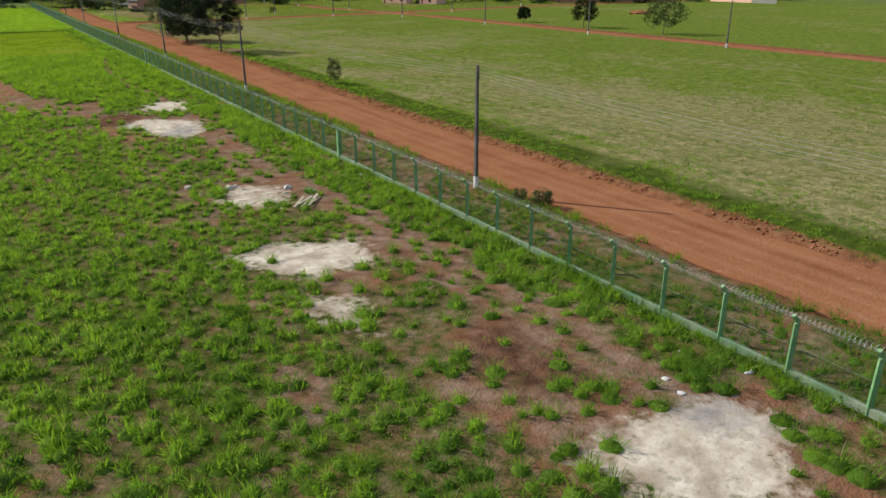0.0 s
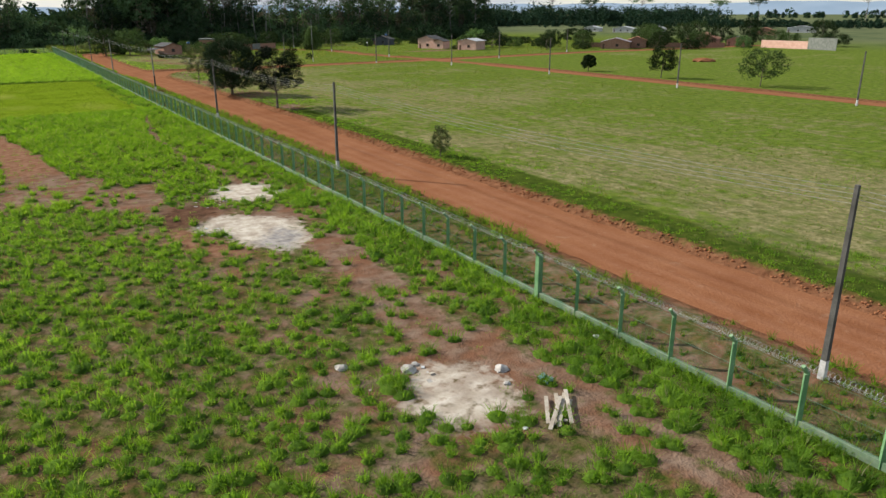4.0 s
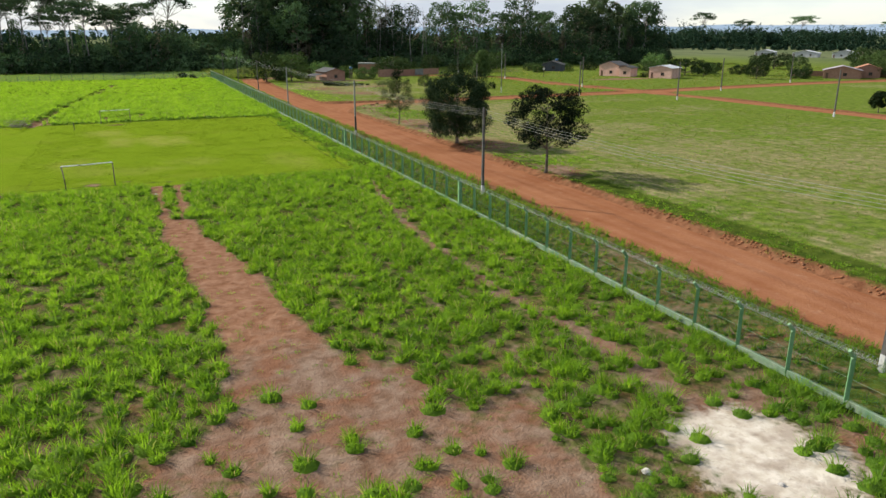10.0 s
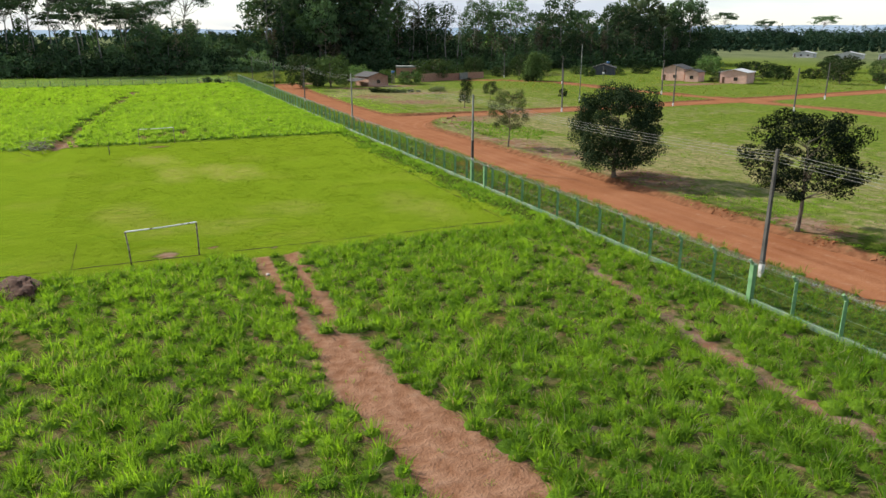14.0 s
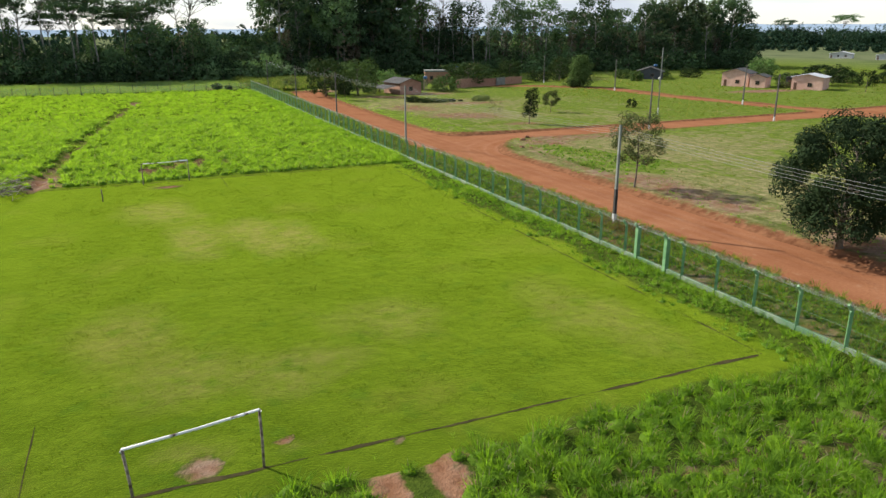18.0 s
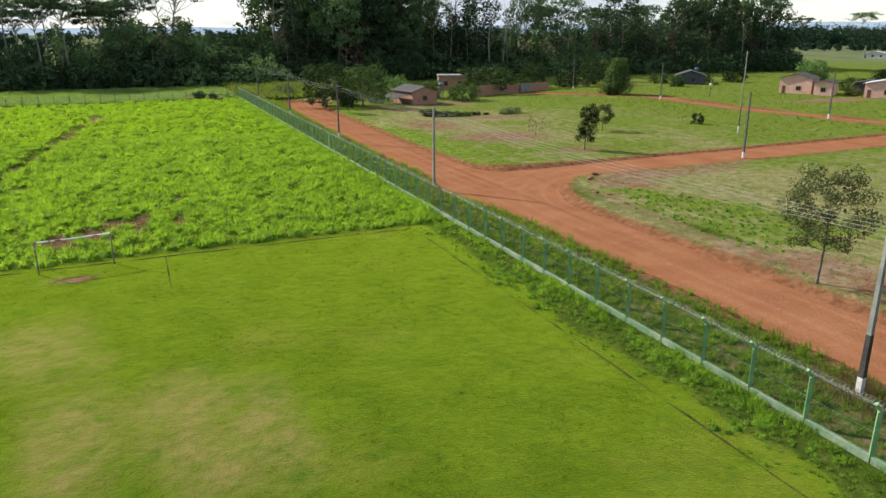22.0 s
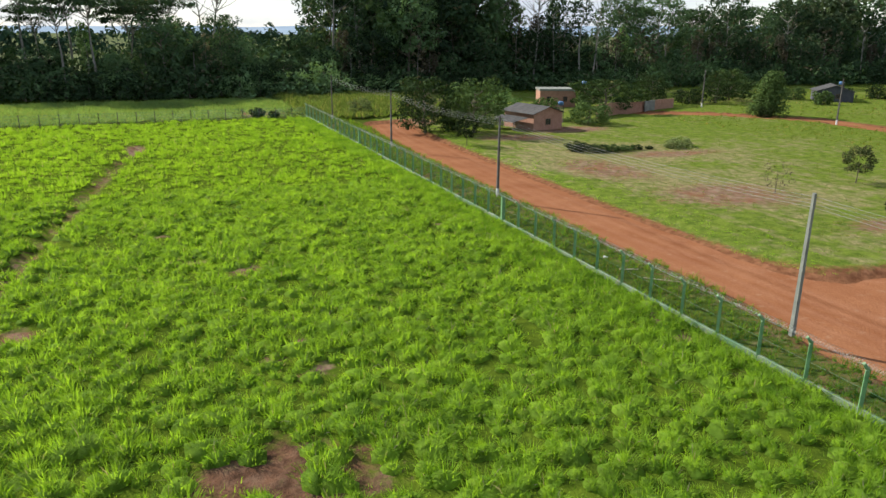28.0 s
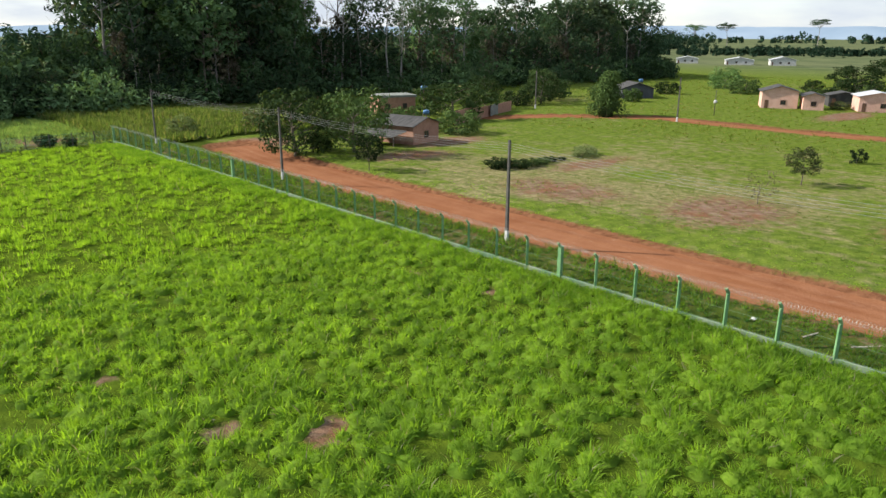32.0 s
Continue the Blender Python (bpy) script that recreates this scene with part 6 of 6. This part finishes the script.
def yard_trees():
    a = tree("yard_tree", "broad dense dark green mango tree in the yard", 9.3, 5.2, 0.12, 0.28, 48, 58, 0.36, 40, "round", None, M_LEAF_Y, 0.75, 0.28)
    plant(a, 39.0, 320.5)
    b = tree("yard_tree", "broad dark olive tree over the yard", 8.8, 5.4, 0.16, 0.26, 48, 58, 0.36, 41, "round", None, M_LEAF_Y, 0.7, 0.28)
    plant(b, 46.8, 316.6)
    c = tree("yard_bush", "large round dark green bush", 5.6, 4.6, 0.03, 0.15, 36, 56, 0.38, 42, "round", None, M_LEAF_Y, 0.75, 0.32, category="bush")
    plant(c, 75.0, 323.6, 0, 0.95, 0.68)
    d = tree("yard_tree", "wide flat-crowned dark tree behind the wall", 8.0, 7.5, 0.2, 0.3, 46, 56, 0.46, 43, "round", None, M_LEAF_Y, 0.5, 0.24)
    plant(d, 91.8, 342.2, 0, 1.15, 0.85)
    e = tree("yard_bush", "yellowish green bush behind the house", 5.2, 4.5, 0.03, 0.12, 36, 60, 0.34, 44, "round", None, M_LEAF_C, 0.75, 0.32, category="bush")
    plant(e, 62, 338)
    s = tree("yard_sapling", "thin pale young tree near the road", 4.6, 1.9, 0.35, 0.06, 24, 60, 0.18, 45, "round", None, M_LEAF_Y, 0.7, 0.34)
    plant(s, 39.6, 303.5)
    low = tree("shrub", "low dark green shrub in rough grass", 2.4, 2.0, 0.02, 0.06, 22, 60, 0.24, 46, "round", None, M_LEAF_Y, 0.8, 0.36, category="bush")
    plant(low, 44.5, 322)
    light = tree("shrub", "dull green leafy shrub in rough grass", 2.6, 2.0, 0.02, 0.06, 20, 50, 0.24, 47, "round", None, M_LEAF_G, 0.8, 0.36, category="bush")
    plant(light, 52, 322.5)
    r = random.Random(8)
    for p, x, y, k in ((low, 53.6, 293.3, 0.95), (low, 56.2, 292.5, 0.8), (low, 58.8, 292.2, 0.7), (low, 61.5, 292.6, 0.6), (low, 63.8, 292.9, 0.5), (light, 70.5, 292.4, 0.8), (light, 73, 293.5, 0.9), (low, 66, 292.5, 0.35), (a, 131, 350, 0.85), (d, 141, 356, 0.8), (c, 124, 352, 0.9), (low, 119, 321.5, 0.9),
                       (c, 176, 350, 0.8), (c, 186, 346, 0.9), (low, 155, 338, 1.3), (c, 190, 304, 0.9), (d, 197, 296, 0.9), (light, 176, 293, 1.2), (c, 160, 352, 0.8), (a, 150, 366, 0.8), (b, 112, 352, 0.8),
                       (c, 212, 300, 1.0), (c, 221, 292, 0.9), (b, 205, 268, 0.75), (s, 183, 271, 1.3), (a, 246, 243, 0.8), (b, 252, 252, 0.9), (a, 262, 256, 0.7), (c, 220, 262, 0.9), (b, 268, 240, 0.8), (d, 290, 255, 0.8),
                       (a, 300, 238, 0.7), (c, 258, 236, 1.0), (e, 286, 230, 0.9), (b, 316, 235, 0.8), (d, 330, 215, 0.8), (light, 30.4, 34.8, 0.36), (light, 29.6, 36.4, 0.26), (light, 55, 332, 1.4), (low, 70, 333, 1.6),
                       (light, 48, 347, 1.6), (light, 36, 352, 1.3), (low, 58, 350, 1.6), (low, 14.5, 353, 0.8), (low, 17.8, 352.5, 0.6), (a, 340, 262, 0.8), (a, 228, 270, 0.8), (b, 256, 262, 0.9), (a, 266, 264, 1.0), (c, 274, 262, 1.0), (b, 280, 256, 0.8), (a, 222, 284, 0.8), (c, 310, 252, 1.1), (b, 312, 262, 1.0), (a, 330, 300, 1.0), (d, 345, 330, 1.1), (b, 380, 330, 1.1), (a, 300, 300, 1.0), (d, 270, 320, 1.0), (c, 350, 250, 1.2), (b, 400, 262, 1.2), (a, 430, 330, 1.2), (c, 205, 330, 1.1), (e, 222, 345, 1.2), (c, 236, 322, 0.8)):
        copy_thing(p, put(x, y, r.uniform(0, 360), k, None, 0.55 * k if 292 < y < 294 else None))


yard_trees()


# ---- litter beside the fence ----
M_WOOD = plain("weathered_planks", (0.30, 0.25, 0.19), (0.50, 0.45, 0.37), 2, 0.9, fine=20)
M_PLASTIC = plain("white_plastic", (0.4650, 0.4725, 0.4650), (0.5850, 0.5850, 0.5775), 3, 0.5, fine=12)
M_RUBBLE = plain("broken_concrete", (0.30, 0.28, 0.25), (0.48, 0.45, 0.41), 2, 0.95, bump=0.4, fine=9)
M_CLOD = plain("dug_red_soil", (0.12, 0.05, 0.025), (0.22, 0.11, 0.06), 4, 1.0, bump=0.5, fine=14)
M_BOX = plain("faded_green_carton", (0.16, 0.30, 0.27), (0.26, 0.42, 0.38), 4, 0.8, fine=12)


def litter():
    r = random.Random(3)
    e = thing("plank_pile", "loose pile of weathered grey planks on bare soil", "planks", 17.3, 44.2, at_ground(17.3, 44.2))
    for i in range(7):
        bm = bmesh.new()
        ln = r.uniform(1.8, 2.8)
        box(bm, -0.08, -ln / 2, 0, 0.08, ln / 2, 0.03, 0.004)
        part("plank", bm, M_WOOD, e, "", pose(r.uniform(-0.5, 0.5), r.uniform(-0.3, 0.3), 0.02 + 0.035 * i, r.uniform(-2, 2), r.uniform(-3, 3), -48 + r.uniform(-14, 14)))
    e = thing("carton", "crushed green cardboard carton on the ground", "carton", 18.5, 46.4, at_ground(18.5, 46.4), 20)
    e.scale = (0.62, 0.62, 0.5)
    bm = bmesh.new()
    for a in ((-0.4, -0.3, 0, 0.4, -0.28, 0.35), (-0.4, 0.28, 0, 0.4, 0.3, 0.4), (-0.4, -0.28, 0, -0.38, 0.28, 0.36), (0.38, -0.28, 0, 0.4, 0.28, 0.33), (-0.38, -0.28, 0, 0.38, 0.28, 0.02)):
        box(bm, *a)
    part("body", bm, M_BOX, e)
    bm = bmesh.new()
    box(bm, -0.4, -0.02, 0, 0.4, 0.28, 0.015)
    part("flap", bm, M_BOX, e, "", pose(0, 0.3, 0.38, 25, 0, 0))

    def lump(name, label, cat, x, y, s, mt, flat=0.6):
        bm = bmesh.new()
        bmesh.ops.create_icosphere(bm, subdivisions=2, radius=s)
        for v in bm.verts:
            k = 1 + 0.45 * noise.noise(v.co * (2.2 / s) + Vector((x, y, 0)))
            v.co = Vector((v.co.x * k, v.co.y * k, max(-0.1 * s, v.co.z * k * flat)))
        o = part(name, bm, mt, None, "", pose(x, y, at_ground(x, y) + 0.05 * s, 0, 0, r.uniform(0, 360)))
        return tagged(o, label, cat)

    for x, y, s in ((17.5, 48.4, 0.34), (13.9, 50.6, 0.36), (14.4, 50.9, 0.2), (11.4, 52.4, 0.3), (16.9, 47.2, 0.18), (12.6, 47.0, 0.16), (-2.0, 147.6, 0.16), (13.2, 88.6, 0.2), (17.2, 86.0, 0.14), (15.6, 84.6, 0.15)):
        lump("rubble", "broken lump of pale concrete on the soil", "rubble", x, y, s, M_RUBBLE)
    for x, y, s in ((23.6, 48.6, 0.3), (23.9, 54.2, 0.16), (23.4, 14.0, 0.34), (20.2, 15.4, 0.2), (19.9, 14.4, 0.22), (23.7, 49.9, 0.14), (26.9, 247, 0.3), (24.4, 222.4, 0.22), (22.5, 16.6, 0.12), (15.4, 44.0, 0.16), (12.0, 78.0, 0.2), (12.8, 77.6, 0.16), (24.2, 62.5, 0.18), (48, 232.5, 0.2)):
        lump("plastic_bag", "crumpled white plastic bag lying in the grass", "litter", x, y, 0.72 * s, M_PLASTIC, 0.45)
    for k in range(26):
        cx, cy = ((16.2, 84.6), (12.4, 77.8), (14.5, 50.0), (13.3, 85.2), (21.5, 81.5))[k % 5]
        x, y = cx + r.gauss(0, 0.8), cy + r.gauss(0, 0.9)
        bm = bmesh.new()
        a, b = r.uniform(0.05, 0.12), r.uniform(0.06, 0.16)
        box(bm, -a, -b, 0, a, b, r.uniform(0.015, 0.05), 0.006)
        tagged(part("litter_scrap", bm, (M_PLASTIC, M_RUBBLE, M_WOOD)[k % 3], None, "", pose(x, y, at_ground(x, y) + 0.012, r.uniform(-8, 8), r.uniform(-8, 8), r.uniform(0, 180))), ("small white plastic scrap on bare soil", "small chip of pale concrete on bare soil", "splinter of pale wood on bare soil")[k % 3], "litter")
    for x, y, s in ((46.2, 226.2, 0.45), (46.9, 227.0, 0.35), (42.6, 220.0, 0.4), (48.2, 228.2, 0.4), (49.6, 228.8, 0.3), (43.4, 218.6, 0.3)):
        lump("soil_clod", "dug clod of red soil with dry roots", "soil clod", x, y, s, M_CLOD, 0.6)
    for x, y, a, ln in ((22.6, 82.6, 35, 1.2), (23.0, 81.0, -20, 0.8), (27.2, 240.5, 60, 2.6), (26.6, 243.5, 80, 1.6)):
        bm = bmesh.new()
        box(bm, -0.05, -ln / 2, 0, 0.05, ln / 2, 0.05, 0.006)
        tagged(part("stick", bm, M_WOOD, None, "", pose(x, y, at_ground(x, y) + 0.12, 4, 0, a)), "pale wooden batten lying in the grass", "batten")


litter()


def west_heaps():
    """A mound of dug red earth and a heap of dead brush at the pitch's west side."""
    bm = bmesh.new()
    bmesh.ops.create_icosphere(bm, subdivisions=4, radius=1.0)
    for v in bm.verts:
        k = 1 + 0.30 * noise.noise(v.co * 2.2) + 0.12 * noise.noise(v.co * 7.0)
        v.co = Vector((v.co.x * 1.2 * k, v.co.y * 2.2 * k, max(-0.15, v.co.z * 0.9 * k)))
    tagged(part("earth_mound", bm, plain("dark_dug_earth", (0.045, 0.022, 0.013), (0.100, 0.048, 0.028), 3, 1.0, bump=0.5, fine=12), None, "", pose(-17.4, 150.2, at_ground(-17.4, 150.2), 0, 0, 12)), "mound of dark red dug earth beside the pitch", "earth mound")
    r = random.Random(21)
    e = thing("brush_heap", "heap of dry grey-brown cut branches in the grass", "brush heap", -22.6, 217.5, at_ground(-22.6, 217.5))
    for i in range(150):
        bm = bmesh.new()
        a, up = r.uniform(0, 6.28), r.uniform(-0.1, 0.55)
        ln = r.uniform(0.8, 2.2)
        c = Vector((r.gauss(0, 1.0), r.gauss(0, 2.6), 0.12 + 0.8 * r.random() ** 2))
        d = Vector((math.cos(a) * math.cos(up), math.sin(a) * math.cos(up), math.sin(up))) * ln
        tube(bm, [c - d * 0.5 * 0.4, c + d * 0.1 + Vector((0, 0, 0.06)), c + d * 0.6], [0.035, 0.028, 0.008], 4, False)
        part("branch", bm, M_BARK if i % 3 else M_WOOD, e)


west_heaps()


def marker_post():
    bm = bmesh.new()
    tube(bm, [(0, 0, -0.2), (0.02, 0, 0.6), (0.0, 0.02, 1.25)], [0.06, 0.055, 0.05], 6)
    tagged(part("marker_post", bm, M_BARK, None, "", pose(-13.0, 207.6, at_ground(-13.0, 207.6))), "short dark wooden post at the pitch corner", "post")


marker_post()


def road_clods():
    """The broken, clodded edge where the road was scraped out of the field."""
    r = np.random.default_rng(31)
    bm = bmesh.new()
    bmesh.ops.create_icosphere(bm, subdivisions=1, radius=1.0)
    base = np.array([v.co for v in bm.verts])
    tris = np.array([[v.index for v in f.verts] for f in bm.faces])
    bm.free()
    y = r.uniform(4, 150, 1500)
    edge = np.interp(y, [q[1] for q in ROAD], [q[0] for q in ROAD]) + 3.9
    x = edge + r.normal(0.15, 0.3, 1500) + 0.9 * (fbm(y, 0 * y, 3.0, 97, 3) - 0.5)
    keep = fbm(y, 0 * y, 5.0, 98, 3) > 0.42
    x, y = x[keep], y[keep]
    s = r.uniform(0.03, 0.12, len(x))
    z = height(x, y)
    jig = r.uniform(0.7, 1.3, (len(x), len(base), 1))
    v = base[None] * jig * s[:, None, None] * np.array([1.2, 1.2, 0.75]) + np.stack([x, y, z + 0.02], -1)[:, None]
    f = tris[None] + len(base) * np.arange(len(x))[:, None, None]
    tagged(obj("road_edge_clods", mesh_np("road_edge_clods", v.reshape(-1, 3), f.reshape(-1, 3)), M_ROAD), "clods of red soil along the scraped road edge", "soil clods", kind="stuff")


road_clods()
